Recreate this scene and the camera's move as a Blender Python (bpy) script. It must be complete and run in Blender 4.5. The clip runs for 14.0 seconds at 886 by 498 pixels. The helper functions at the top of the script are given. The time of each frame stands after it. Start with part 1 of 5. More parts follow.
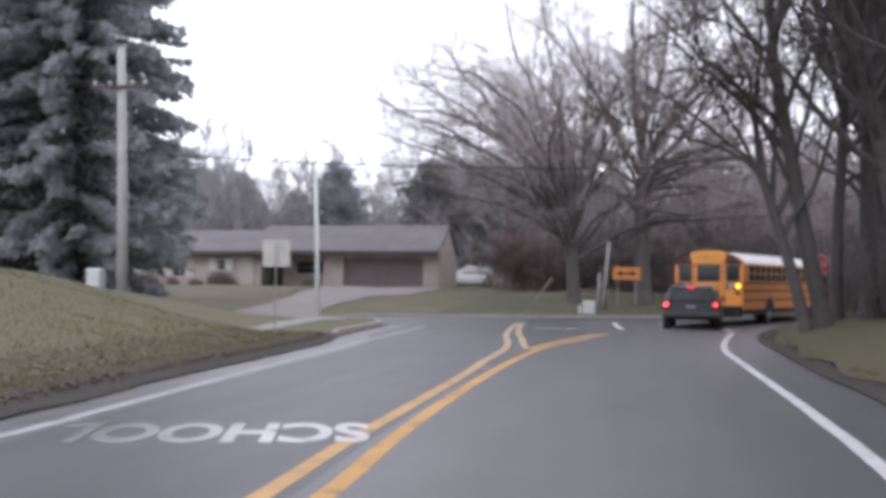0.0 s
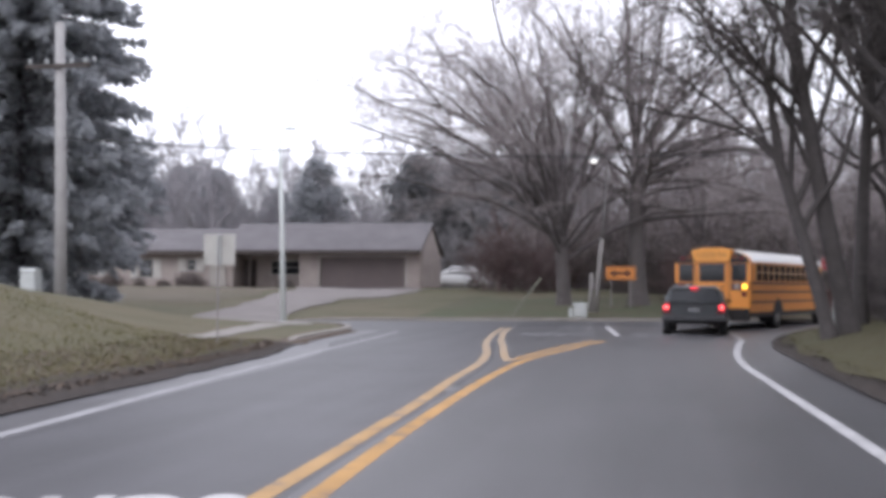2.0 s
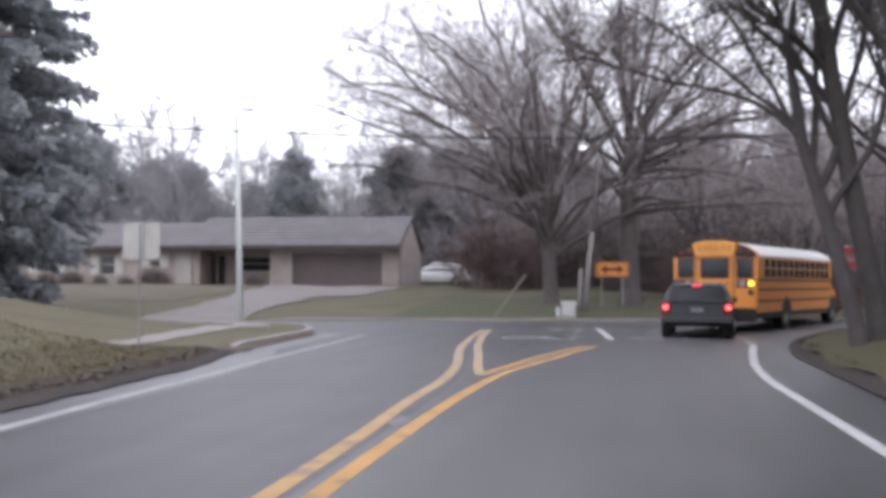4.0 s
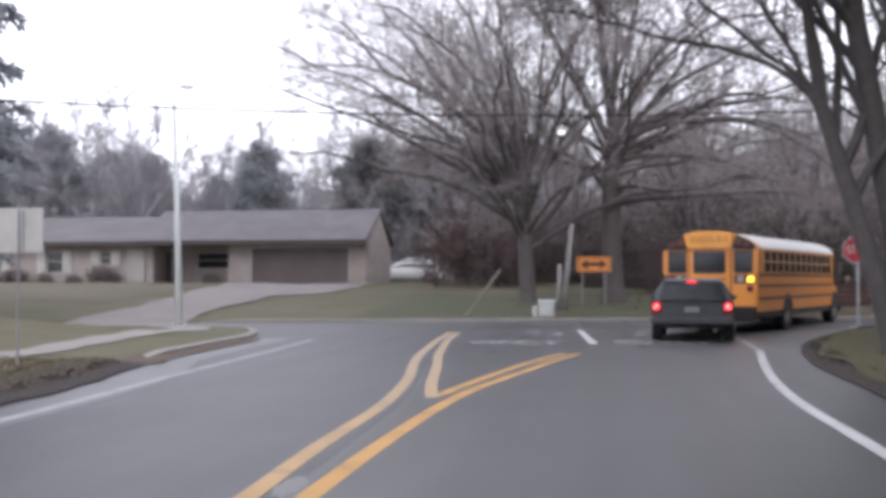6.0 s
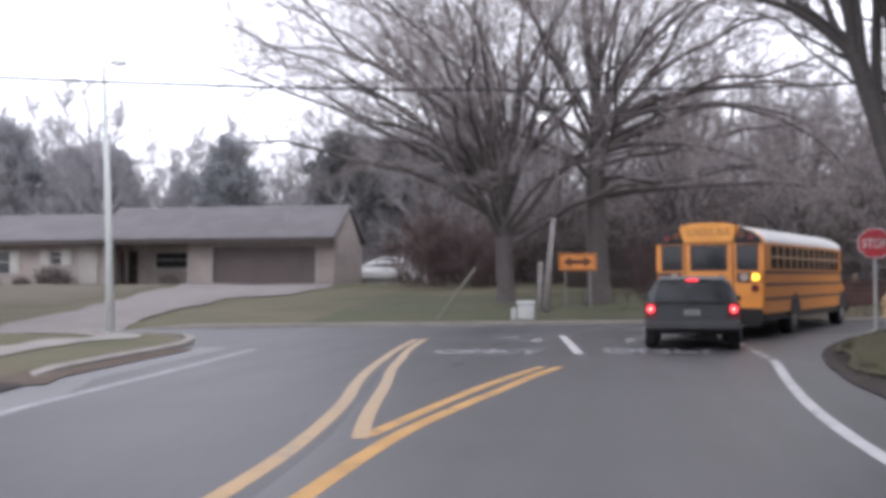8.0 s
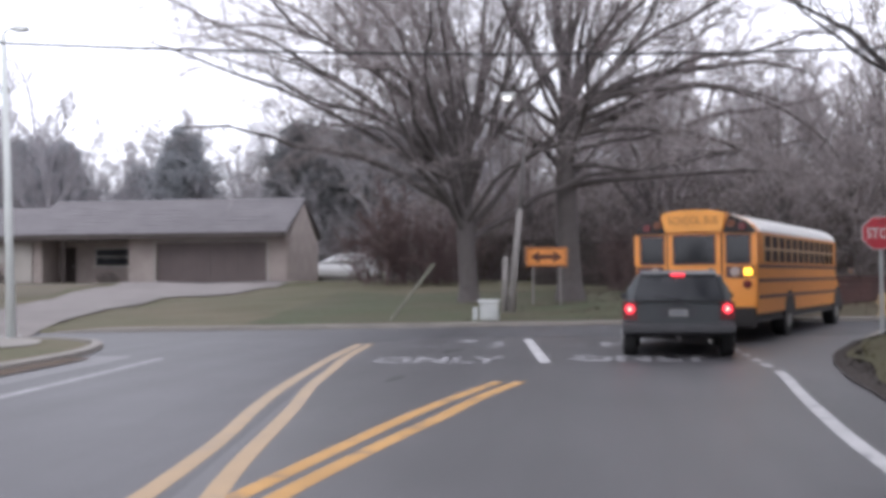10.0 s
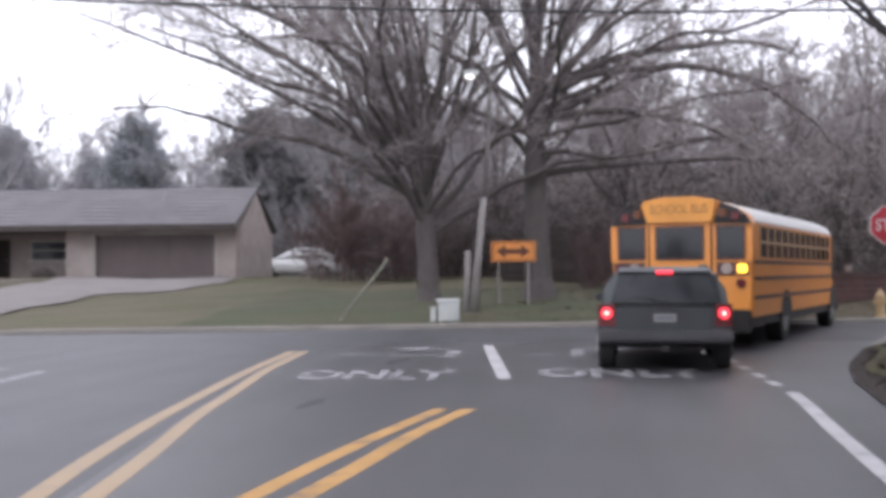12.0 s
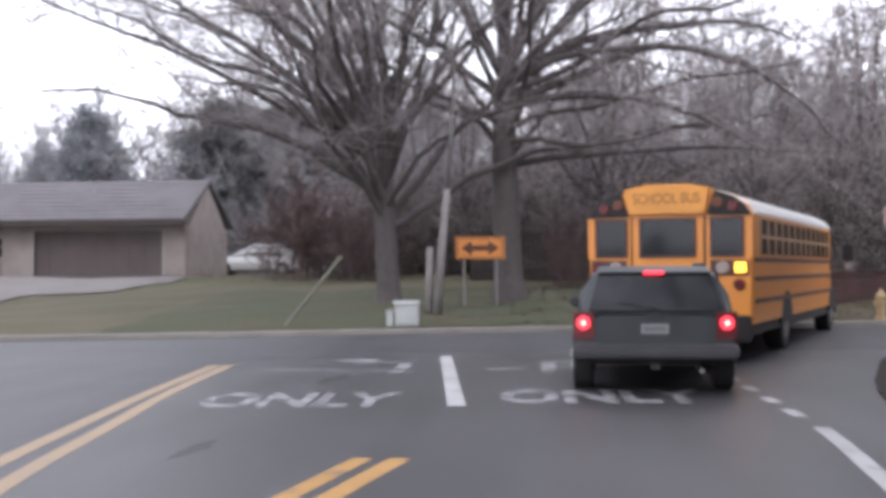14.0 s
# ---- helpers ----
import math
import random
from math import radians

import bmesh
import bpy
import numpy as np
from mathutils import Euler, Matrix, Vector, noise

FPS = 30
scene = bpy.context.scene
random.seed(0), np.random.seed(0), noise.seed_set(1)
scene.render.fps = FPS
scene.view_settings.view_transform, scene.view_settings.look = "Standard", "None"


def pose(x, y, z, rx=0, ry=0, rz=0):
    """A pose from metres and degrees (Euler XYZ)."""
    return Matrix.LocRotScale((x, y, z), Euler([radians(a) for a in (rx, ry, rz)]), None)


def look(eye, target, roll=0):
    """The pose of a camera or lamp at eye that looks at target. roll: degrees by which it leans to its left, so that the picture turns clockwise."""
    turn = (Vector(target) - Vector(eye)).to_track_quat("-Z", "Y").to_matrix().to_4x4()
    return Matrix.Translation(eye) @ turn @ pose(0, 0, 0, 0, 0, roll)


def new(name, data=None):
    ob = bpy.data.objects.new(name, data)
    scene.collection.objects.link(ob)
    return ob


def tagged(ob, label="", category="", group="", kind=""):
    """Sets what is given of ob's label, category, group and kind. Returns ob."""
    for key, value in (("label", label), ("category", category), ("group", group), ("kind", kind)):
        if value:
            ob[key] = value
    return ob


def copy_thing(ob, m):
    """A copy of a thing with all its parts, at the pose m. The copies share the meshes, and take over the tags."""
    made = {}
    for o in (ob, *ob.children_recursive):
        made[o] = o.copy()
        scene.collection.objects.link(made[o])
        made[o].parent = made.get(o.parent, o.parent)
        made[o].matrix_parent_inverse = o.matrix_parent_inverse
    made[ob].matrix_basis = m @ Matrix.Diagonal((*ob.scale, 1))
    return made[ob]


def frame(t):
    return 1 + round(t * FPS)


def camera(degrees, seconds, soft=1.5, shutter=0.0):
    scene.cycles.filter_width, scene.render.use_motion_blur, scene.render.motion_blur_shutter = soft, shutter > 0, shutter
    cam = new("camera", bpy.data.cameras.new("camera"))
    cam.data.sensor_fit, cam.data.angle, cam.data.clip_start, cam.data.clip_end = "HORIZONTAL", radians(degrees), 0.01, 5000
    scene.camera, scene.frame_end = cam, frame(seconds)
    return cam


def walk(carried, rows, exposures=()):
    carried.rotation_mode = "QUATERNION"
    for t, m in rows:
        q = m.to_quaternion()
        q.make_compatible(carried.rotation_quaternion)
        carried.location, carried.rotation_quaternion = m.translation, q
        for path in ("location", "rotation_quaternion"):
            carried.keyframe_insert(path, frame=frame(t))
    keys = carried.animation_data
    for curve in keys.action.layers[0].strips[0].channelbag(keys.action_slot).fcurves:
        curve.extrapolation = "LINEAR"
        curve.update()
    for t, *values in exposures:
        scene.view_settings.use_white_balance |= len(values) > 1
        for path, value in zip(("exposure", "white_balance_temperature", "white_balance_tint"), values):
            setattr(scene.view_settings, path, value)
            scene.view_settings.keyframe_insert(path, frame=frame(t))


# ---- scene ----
cam = camera(42.0, 14.0, soft=4.5)
METRES, EYE, TILT, LEAN, TURN = 25.0, 1.4, 1.37, 0.0, 11.5
ROWS = [
    (0.0, 0.0, 0.0, 0.0, 0.0, 0.37, -0.44),
    (0.5, 0.0048, 0.0386, -0.001, -0.04, 0.55, -0.37),
    (1.0, 0.0099, 0.0784, -0.0023, -0.16, 0.52, -0.32),
    (1.5, 0.0149, 0.1164, -0.0034, -0.29, 0.29, -0.44),
    (2.0, 0.0191, 0.155, -0.0039, -0.44, 0.43, -0.34),
    (2.5, 0.0241, 0.1943, -0.0051, -0.62, 0.53, -0.44),
    (3.0, 0.0287, 0.232, -0.0059, -0.75, 0.49, -0.45),
    (5.5, 0.0546, 0.4237, -0.0096, -1.72, 0.07, -0.08),
    (6.0, 0.0599, 0.46, -0.0106, -2.03, 0.13, -0.03),
    (6.5, 0.0654, 0.4967, -0.0112, -2.22, 0.32, 0.14),
    (7.0, 0.0715, 0.5334, -0.0126, -2.39, 0.24, 0.07),
    (7.5, 0.0772, 0.5686, -0.014, -2.62, 0.1, 0.15),
    (8.0, 0.0832, 0.6046, -0.0149, -2.85, 0.14, 0.2),
    (10.5, 0.1168, 0.775, -0.0213, -4.59, -0.03, 0.34),
    (11.0, 0.1235, 0.8072, -0.0216, -4.92, -0.22, 0.29),
    (11.5, 0.1308, 0.8391, -0.023, -5.26, -0.2, 0.21),
    (12.0, 0.1378, 0.8701, -0.0224, -5.59, -0.18, 0.17),
    (12.5, 0.1448, 0.8996, -0.0228, -5.97, -0.22, 0.16),
    (13.0, 0.1518, 0.9282, -0.0227, -6.26, -0.3, 0.17),
    (13.5, 0.158, 0.9563, -0.023, -6.54, -0.4, 0.22),
    (14.0, 0.1647, 0.9852, -0.0235, -6.84, -0.33, 0.22),
]
walk(cam, [(t, pose(0, 0, EYE, TILT, LEAN, TURN) @ pose(METRES * x, METRES * y, METRES * z, 90 + pitch, roll, yaw)) for t, x, y, z, yaw, pitch, roll in ROWS],
     [(0.0, 0.2), (5.5, 0.25), (10.5, 0.3), (14.0, 0.4)])
SKY = 17.0

# world and light: a flat overcast sky
world = bpy.data.worlds.new("overcast_sky")
scene.world = world
world.use_nodes = True
wn = world.node_tree
sky = wn.nodes.new("ShaderNodeTexSky")
sky.sky_type, sky.sun_disc = "NISHITA", False
sky.sun_elevation, sky.sun_rotation = radians(38), radians(150)
veil = wn.nodes.new("ShaderNodeMix")
veil.data_type = "RGBA"
veil.inputs[0].default_value = 0.9
veil.inputs[7].default_value = (SKY * 0.95, SKY * 0.955, SKY * 1.08, 1)
wn.links.new(sky.outputs[0], veil.inputs[6])
back = wn.nodes["Background"]
back.inputs[1].default_value = 0.1
wn.links.new(veil.outputs[2], back.inputs[0])
sun = new("sun", bpy.data.lights.new("sun", "SUN"))
sun.data.energy, sun.data.angle, sun.data.color = 0.6, radians(25), (1, 0.98, 0.95)
sun.matrix_world = look((-30, -60, 70), (0, 30, 0))


# ---- materials ----
def mat(name, a, b=None, rough=0.7, scale=3.0, fine=40.0, bump=0.15, metal=0.0, c=None, spread=(0.35, 0.65), depth=0.01, coat=0.0, island=0.0):
    """A surface whose colour goes from a to b by a coarse noise, to c by a fine one, with a fine relief."""
    m = bpy.data.materials.new(name)
    m.use_nodes = True
    n, l = m.node_tree.nodes, m.node_tree.links
    bs = n["Principled BSDF"]
    bs.inputs["Roughness"].default_value, bs.inputs["Metallic"].default_value = rough, metal
    bs.inputs["Coat Weight"].default_value = coat
    b = b or tuple(v * 0.8 for v in a)
    c = c or tuple(v * 0.75 for v in a)
    co = n.new("ShaderNodeTexCoord")
    t1, t2 = n.new("ShaderNodeTexNoise"), n.new("ShaderNodeTexNoise")
    t1.inputs["Scale"].default_value, t1.inputs["Detail"].default_value = scale, 5
    t2.inputs["Scale"].default_value, t2.inputs["Detail"].default_value = fine, 4
    r1 = n.new("ShaderNodeMapRange")
    r1.inputs[1].default_value, r1.inputs[2].default_value = spread
    r2 = n.new("ShaderNodeMapRange")
    r2.inputs[1].default_value, r2.inputs[2].default_value, r2.inputs[4].default_value = 0.45, 0.75, 0.6
    m1, m2 = n.new("ShaderNodeMix"), n.new("ShaderNodeMix")
    m1.data_type = m2.data_type = "RGBA"
    m1.inputs[6].default_value, m1.inputs[7].default_value, m2.inputs[7].default_value = (*a, 1), (*b, 1), (*c, 1)
    for t in (t1, t2):
        l.new(co.outputs["Object"], t.inputs["Vector"])
    l.new(t1.outputs[0], r1.inputs[0]), l.new(t2.outputs[0], r2.inputs[0])
    l.new(r1.outputs[0], m1.inputs[0]), l.new(m1.outputs[2], m2.inputs[6]), l.new(r2.outputs[0], m2.inputs[0])
    out = m2.outputs[2]
    if island:
        g, hv, mr = n.new("ShaderNodeNewGeometry"), n.new("ShaderNodeHueSaturation"), n.new("ShaderNodeMapRange")
        mr.inputs[3].default_value, mr.inputs[4].default_value = 1 - island, 1 + island
        l.new(g.outputs["Random Per Island"], mr.inputs[0]), l.new(mr.outputs[0], hv.inputs["Value"])
        l.new(out, hv.inputs["Color"])
        out = hv.outputs[0]
    l.new(out, bs.inputs["Base Color"])
    bp = n.new("ShaderNodeBump")
    bp.inputs["Strength"].default_value, bp.inputs["Distance"].default_value = bump, depth
    l.new(t2.outputs[0], bp.inputs["Height"]), l.new(bp.outputs[0], bs.inputs["Normal"])
    return m


def glow(name, colour, strength, base):
    m = mat(name, base, rough=0.25, fine=90)
    bs = m.node_tree.nodes["Principled BSDF"]
    bs.inputs["Emission Color"].default_value, bs.inputs["Emission Strength"].default_value = (*colour, 1), strength
    return m


def worn(name, colour, under, amount):
    """Road paint rubbed through to the asphalt in patches."""
    m = mat(name, colour, rough=0.75, scale=1.3, fine=25)
    n, l = m.node_tree.nodes, m.node_tree.links
    bs = n["Principled BSDF"]
    src = bs.inputs["Base Color"].links[0].from_socket
    co, t, r, mx = n.new("ShaderNodeTexCoord"), n.new("ShaderNodeTexNoise"), n.new("ShaderNodeMapRange"), n.new("ShaderNodeMix")
    t.inputs["Scale"].default_value, t.inputs["Detail"].default_value = 2.6, 8
    r.inputs[1].default_value, r.inputs[2].default_value, r.inputs[4].default_value = 0.62 - amount, 0.72 - amount, 0.85
    mx.data_type = "RGBA"
    mx.inputs[7].default_value = (*under, 1)
    l.new(co.outputs["Object"], t.inputs["Vector"]), l.new(t.outputs[0], r.inputs[0])
    l.new(r.outputs[0], mx.inputs[0]), l.new(src, mx.inputs[6]), l.new(mx.outputs[2], bs.inputs["Base Color"])
    return m


ASPHALT = mat("asphalt", (0.058, 0.0575, 0.065), (0.041, 0.0405, 0.046), rough=0.52, scale=0.5, fine=60, bump=0.35, c=(0.078, 0.077, 0.084), spread=(0.3, 0.7))
ASPHALT_SHADED = mat("shade_darkened_asphalt", (0.058, 0.0565, 0.062), (0.042, 0.041, 0.045), rough=0.43, scale=0.5, fine=60, bump=0.35, c=(0.07, 0.068, 0.072), spread=(0.3, 0.7))
for paving in (ASPHALT, ASPHALT_SHADED):
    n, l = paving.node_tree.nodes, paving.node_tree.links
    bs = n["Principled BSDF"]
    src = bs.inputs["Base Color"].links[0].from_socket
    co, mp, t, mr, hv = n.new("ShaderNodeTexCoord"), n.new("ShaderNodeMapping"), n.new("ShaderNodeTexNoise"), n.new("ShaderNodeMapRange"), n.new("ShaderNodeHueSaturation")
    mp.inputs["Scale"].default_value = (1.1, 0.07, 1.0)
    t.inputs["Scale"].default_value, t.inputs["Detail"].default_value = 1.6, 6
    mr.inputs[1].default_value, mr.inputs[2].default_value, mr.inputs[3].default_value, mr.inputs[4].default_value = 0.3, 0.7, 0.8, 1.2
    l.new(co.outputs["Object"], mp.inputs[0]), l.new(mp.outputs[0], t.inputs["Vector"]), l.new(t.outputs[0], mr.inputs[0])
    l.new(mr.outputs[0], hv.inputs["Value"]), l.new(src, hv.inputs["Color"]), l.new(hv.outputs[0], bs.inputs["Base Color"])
PATCH = mat("tar_patch", (0.03, 0.03, 0.032), rough=0.5, scale=5)
GUTTER = mat("pale_shoulder_asphalt", (0.1, 0.098, 0.106), (0.076, 0.074, 0.08), rough=0.45, scale=0.9, fine=50, bump=0.35)
PATCH_GREY = mat("worn_asphalt", (0.085, 0.084, 0.092), (0.068, 0.067, 0.073), rough=0.38, scale=0.8, fine=50)
def faded(m, axis, low, high, colour, amount):
    """Paint that wears away gradually along one axis of its object."""
    n, l = m.node_tree.nodes, m.node_tree.links
    bs = n["Principled BSDF"]
    src = bs.inputs["Base Color"].links[0].from_socket
    co, s, r, mx = n.new("ShaderNodeTexCoord"), n.new("ShaderNodeSeparateXYZ"), n.new("ShaderNodeMapRange"), n.new("ShaderNodeMix")
    r.inputs[1].default_value, r.inputs[2].default_value, r.inputs[4].default_value = low, high, amount
    mx.data_type = "RGBA"
    mx.inputs[7].default_value = (*colour, 1)
    l.new(co.outputs["Object"], s.inputs[0]), l.new(s.outputs[axis], r.inputs[0])
    l.new(r.outputs[0], mx.inputs[0]), l.new(src, mx.inputs[6]), l.new(mx.outputs[2], bs.inputs["Base Color"])
    return m


YELLOW = worn("yellow_paint", (0.47, 0.262, 0.085), (0.21, 0.145, 0.095), 0.06)
YELLOW_OLD = faded(worn("old_yellow_paint", (0.45, 0.275, 0.115), (0.22, 0.165, 0.125), 0.07), 1, 15, 30, (0.33, 0.262, 0.195), 0.8)
WORD_FADED = faded(worn("rubbed_road_paint", (0.5, 0.49, 0.5), (0.2, 0.2, 0.21), 0.05), 0, 0.8, 2.5, (0.075, 0.074, 0.08), 0.85)
WHITE = worn("white_road_paint", (0.45, 0.445, 0.455), (0.2, 0.2, 0.21), 0.02)
WHITE_EDGE = worn("edge_line_paint", (0.34, 0.338, 0.352), (0.15, 0.149, 0.156), 0.05)
WHITE_OLD = worn("faded_road_paint", (0.29, 0.286, 0.3), (0.095, 0.093, 0.1), 0.15)
GRASS = mat("winter_grass", (0.09, 0.086, 0.047), (0.12, 0.1, 0.064), rough=0.95, scale=0.22, fine=9, bump=0.6, c=(0.08, 0.08, 0.046), depth=0.04)
DORMANT = mat("dormant_lawn", (0.118, 0.099, 0.073), (0.098, 0.087, 0.058), rough=0.95, scale=0.3, fine=9, bump=0.6, c=(0.135, 0.113, 0.085), depth=0.04)
GREEN_GRASS = mat("green_grass", (0.06, 0.072, 0.034), (0.082, 0.076, 0.044), rough=0.95, scale=0.35, fine=9, bump=0.6, c=(0.046, 0.056, 0.026), depth=0.05)
BLADE = mat("grass_blade", (0.15, 0.133, 0.066), (0.125, 0.12, 0.055), rough=0.9, scale=0.5, island=0.25)
# olive grass and blades with the roadside trees' shade put into the colour
SHADE_GRASS = mat("shade_darkened_grass", (0.056, 0.053, 0.019), (0.062, 0.05, 0.022), rough=0.95, scale=0.3, fine=9, bump=0.6, c=(0.036, 0.037, 0.018), depth=0.04)
BLADE_SHADE = mat("shade_darkened_grass_blade", (0.085, 0.08, 0.03), (0.066, 0.066, 0.025), rough=0.9, scale=0.5, island=0.25)
LITTER = mat("leaf_litter", (0.037, 0.027, 0.023), (0.027, 0.021, 0.018), rough=0.95, scale=2, fine=18, bump=0.8, c=(0.056, 0.041, 0.032), depth=0.04, island=0.35)
CONCRETE = mat("kerb_concrete", (0.27, 0.25, 0.23), (0.22, 0.205, 0.19), rough=0.85, scale=1.2, fine=30, bump=0.3)
DRIVE = mat("driveway_concrete", (0.22, 0.198, 0.19), (0.185, 0.166, 0.16), rough=0.85, scale=0.7, fine=20)
# branch tone raised over the bark's, painted haze inside the crowns
BOUGH = mat("haze_lifted_branches", (0.215, 0.19, 0.19), (0.17, 0.15, 0.15), rough=0.95, scale=3, fine=25, bump=0.6, depth=0.02)
FALLEN = mat("fallen_oak_leaves", (0.11, 0.079, 0.057), (0.083, 0.06, 0.046), rough=0.95, scale=2, fine=18, c=(0.13, 0.098, 0.072), island=0.35)
BARK = mat("grey_brown_bark", (0.118, 0.105, 0.105), (0.094, 0.083, 0.083), rough=0.95, scale=4, fine=30, bump=0.8, c=(0.155, 0.14, 0.138), depth=0.03)
DARKBARK = mat("dark_wet_bark", (0.075, 0.066, 0.066), (0.056, 0.05, 0.05), rough=0.9, scale=4, fine=30, bump=0.8, c=(0.11, 0.1, 0.098), depth=0.03)
# twigs lightened well beyond bark, haze painted into their colour
TWIG = mat("twig_bark", (0.36, 0.32, 0.325), (0.3, 0.266, 0.27), rough=0.95, scale=1.5, fine=12, island=0.3)
DARKTWIG = mat("dark_twigs", (0.15, 0.133, 0.132), (0.12, 0.106, 0.106), rough=0.95, scale=1.5, fine=12, island=0.2)
# bark tone lightened far above natural, painting distance haze on the far woods
TWIG_HAZE = mat("haze_pale_twig_bark", (0.34, 0.325, 0.345), (0.3, 0.287, 0.305), rough=0.95, scale=0.6, fine=8, island=0.15)
TWIG_RED = mat("reddish_twigs", (0.185, 0.132, 0.128), (0.145, 0.105, 0.104), rough=0.95, scale=0.8, island=0.3)
# much paler than living spruce: haze is put into the needle colour
NEEDLE = mat("haze_pale_spruce_needles", (0.35, 0.365, 0.388), (0.37, 0.385, 0.405), rough=0.85, scale=0.6, fine=14, c=(0.33, 0.343, 0.36), island=0.12)
# pale blue-grey that paints haze into the evergreens behind the house
NEEDLE_HAZE = mat("haze_pale_needles", (0.33, 0.345, 0.365), (0.36, 0.372, 0.39), rough=0.9, scale=0.3, fine=6, island=0.15)
NEEDLE_MID = mat("dull_pine_needles", (0.17, 0.175, 0.185), (0.2, 0.203, 0.21), rough=0.9, scale=0.3, fine=6, island=0.15)
for leaf in (NEEDLE, NEEDLE_HAZE, NEEDLE_MID):
    n, l = leaf.node_tree.nodes, leaf.node_tree.links
    bs, end = n["Principled BSDF"], n["Material Output"]
    thru, both = n.new("ShaderNodeBsdfTranslucent"), n.new("ShaderNodeMixShader")
    l.new(bs.inputs["Base Color"].links[0].from_socket, thru.inputs["Color"])
    both.inputs[0].default_value = 0.55
    l.new(bs.outputs[0], both.inputs[1]), l.new(thru.outputs[0], both.inputs[2]), l.new(both.outputs[0], end.inputs["Surface"])
IVY = mat("undergrowth_leaves", (0.155, 0.13, 0.122), (0.18, 0.152, 0.143), rough=0.9, scale=0.4, fine=8, island=0.15)
BRICK = mat("pale_brick", (0.44, 0.385, 0.36), (0.36, 0.31, 0.29), rough=0.9, scale=1.5, fine=14, bump=0.4, c=(0.3, 0.255, 0.235))
SIDING = mat("painted_siding", (0.48, 0.45, 0.42), rough=0.7, scale=1.0)
SHUTTER = mat("white_painted_wood", (0.62, 0.6, 0.57), rough=0.6)
SHINGLE = mat("grey_shingles", (0.15, 0.141, 0.15), (0.122, 0.115, 0.123), rough=0.95, scale=0.9, fine=12, bump=0.6, c=(0.19, 0.18, 0.185), depth=0.02)
FASCIA = mat("dark_brown_fascia", (0.075, 0.06, 0.055), rough=0.7)
GARAGE = mat("brown_garage_door", (0.165, 0.132, 0.128), (0.14, 0.113, 0.11), rough=0.6, scale=1.0)
DARKWOOD = mat("dark_weathered_boards", (0.085, 0.07, 0.066), (0.06, 0.05, 0.048), rough=0.9, scale=2)
GUARD = mat("dull_pale_plastic", (0.15, 0.15, 0.115), (0.115, 0.115, 0.09), rough=0.7, scale=2.5)
POLEGREY = mat("weathered_grey_wood", (0.26, 0.243, 0.238), (0.205, 0.19, 0.187), rough=0.9, scale=2.5, fine=22, bump=0.5)
REDWALL = mat("red_brown_brick", (0.085, 0.045, 0.042), (0.06, 0.034, 0.032), rough=0.9, scale=2)
POLEWOOD = mat("weathered_pole_wood", (0.36, 0.35, 0.35), (0.3, 0.29, 0.29), rough=0.9, scale=2.5, fine=22, bump=0.5)
PALEMETAL = mat("galvanised_steel", (0.5, 0.52, 0.52), (0.42, 0.44, 0.45), rough=0.5, metal=0.3, scale=2)
LAMPWHITE = mat("pale_lamp_pole", (0.66, 0.69, 0.68), (0.57, 0.6, 0.6), rough=0.5, scale=1.5)
CABLE = mat("black_cable", (0.05, 0.05, 0.055), rough=0.6)
SIGNBACK = mat("aluminium_sign_back", (0.42, 0.41, 0.39), (0.36, 0.35, 0.33), rough=0.55, metal=0.2, scale=4)
SIGNORANGE = mat("orange_yellow_sheeting", (0.74, 0.27, 0.06), rough=0.45, scale=5)
SIGNBLACK = mat("black_sign_print", (0.1, 0.03, 0.012), rough=0.5)
SIGNRED = mat("red_sign_sheeting", (0.5, 0.04, 0.06), rough=0.45, scale=5)
SIGNWHITE = mat("white_sign_print", (0.7, 0.66, 0.66), rough=0.45)
BOXWHITE = mat("off_white_enamel", (0.5, 0.52, 0.52), (0.42, 0.44, 0.44), rough=0.5, scale=4)
HYDRANT = mat("faded_yellow_enamel", (0.5, 0.36, 0.2), (0.42, 0.3, 0.17), rough=0.5, scale=6)
VANWHITE = mat("white_car_paint", (0.45, 0.45, 0.46), (0.38, 0.38, 0.39), rough=0.35, coat=0.3, scale=1)
BUSYELLOW = mat("school_bus_yellow", (0.8, 0.305, 0.055), (0.73, 0.272, 0.05), rough=0.42, coat=0.2, scale=0.6, c=(0.62, 0.235, 0.05))
BUSWHITE = mat("white_bus_roof", (0.88, 0.875, 0.86), (0.84, 0.83, 0.82), rough=0.35, coat=0.3, scale=0.8, c=(0.78, 0.77, 0.75))
BUSBLACK = mat("black_bus_trim", (0.022, 0.019, 0.02), rough=0.7, scale=3)
BUSRAIL = mat("dark_rub_rail", (0.085, 0.035, 0.035), rough=0.5, scale=3)
BUSSIGN = mat("bus_sign_panel", (0.84, 0.36, 0.07), rough=0.4, scale=1.5)
BUSTEXT = mat("bus_sign_letters", (0.4, 0.17, 0.04), rough=0.5)
SUVPAINT = mat("dark_grey_green_paint", (0.027, 0.032, 0.037), (0.022, 0.027, 0.031), rough=0.42, coat=0.15, scale=0.7)
BUMPER = mat("pale_grey_plastic_bumper", (0.062, 0.062, 0.068), rough=0.6, scale=3)
CLADDING = mat("grey_plastic_cladding", (0.042, 0.042, 0.048), rough=0.7, scale=3)
RUBBER = mat("tyre_rubber", (0.02, 0.02, 0.021), rough=0.85, scale=6)
RIM = mat("steel_rim", (0.2, 0.19, 0.18), rough=0.5, metal=0.4, scale=6)
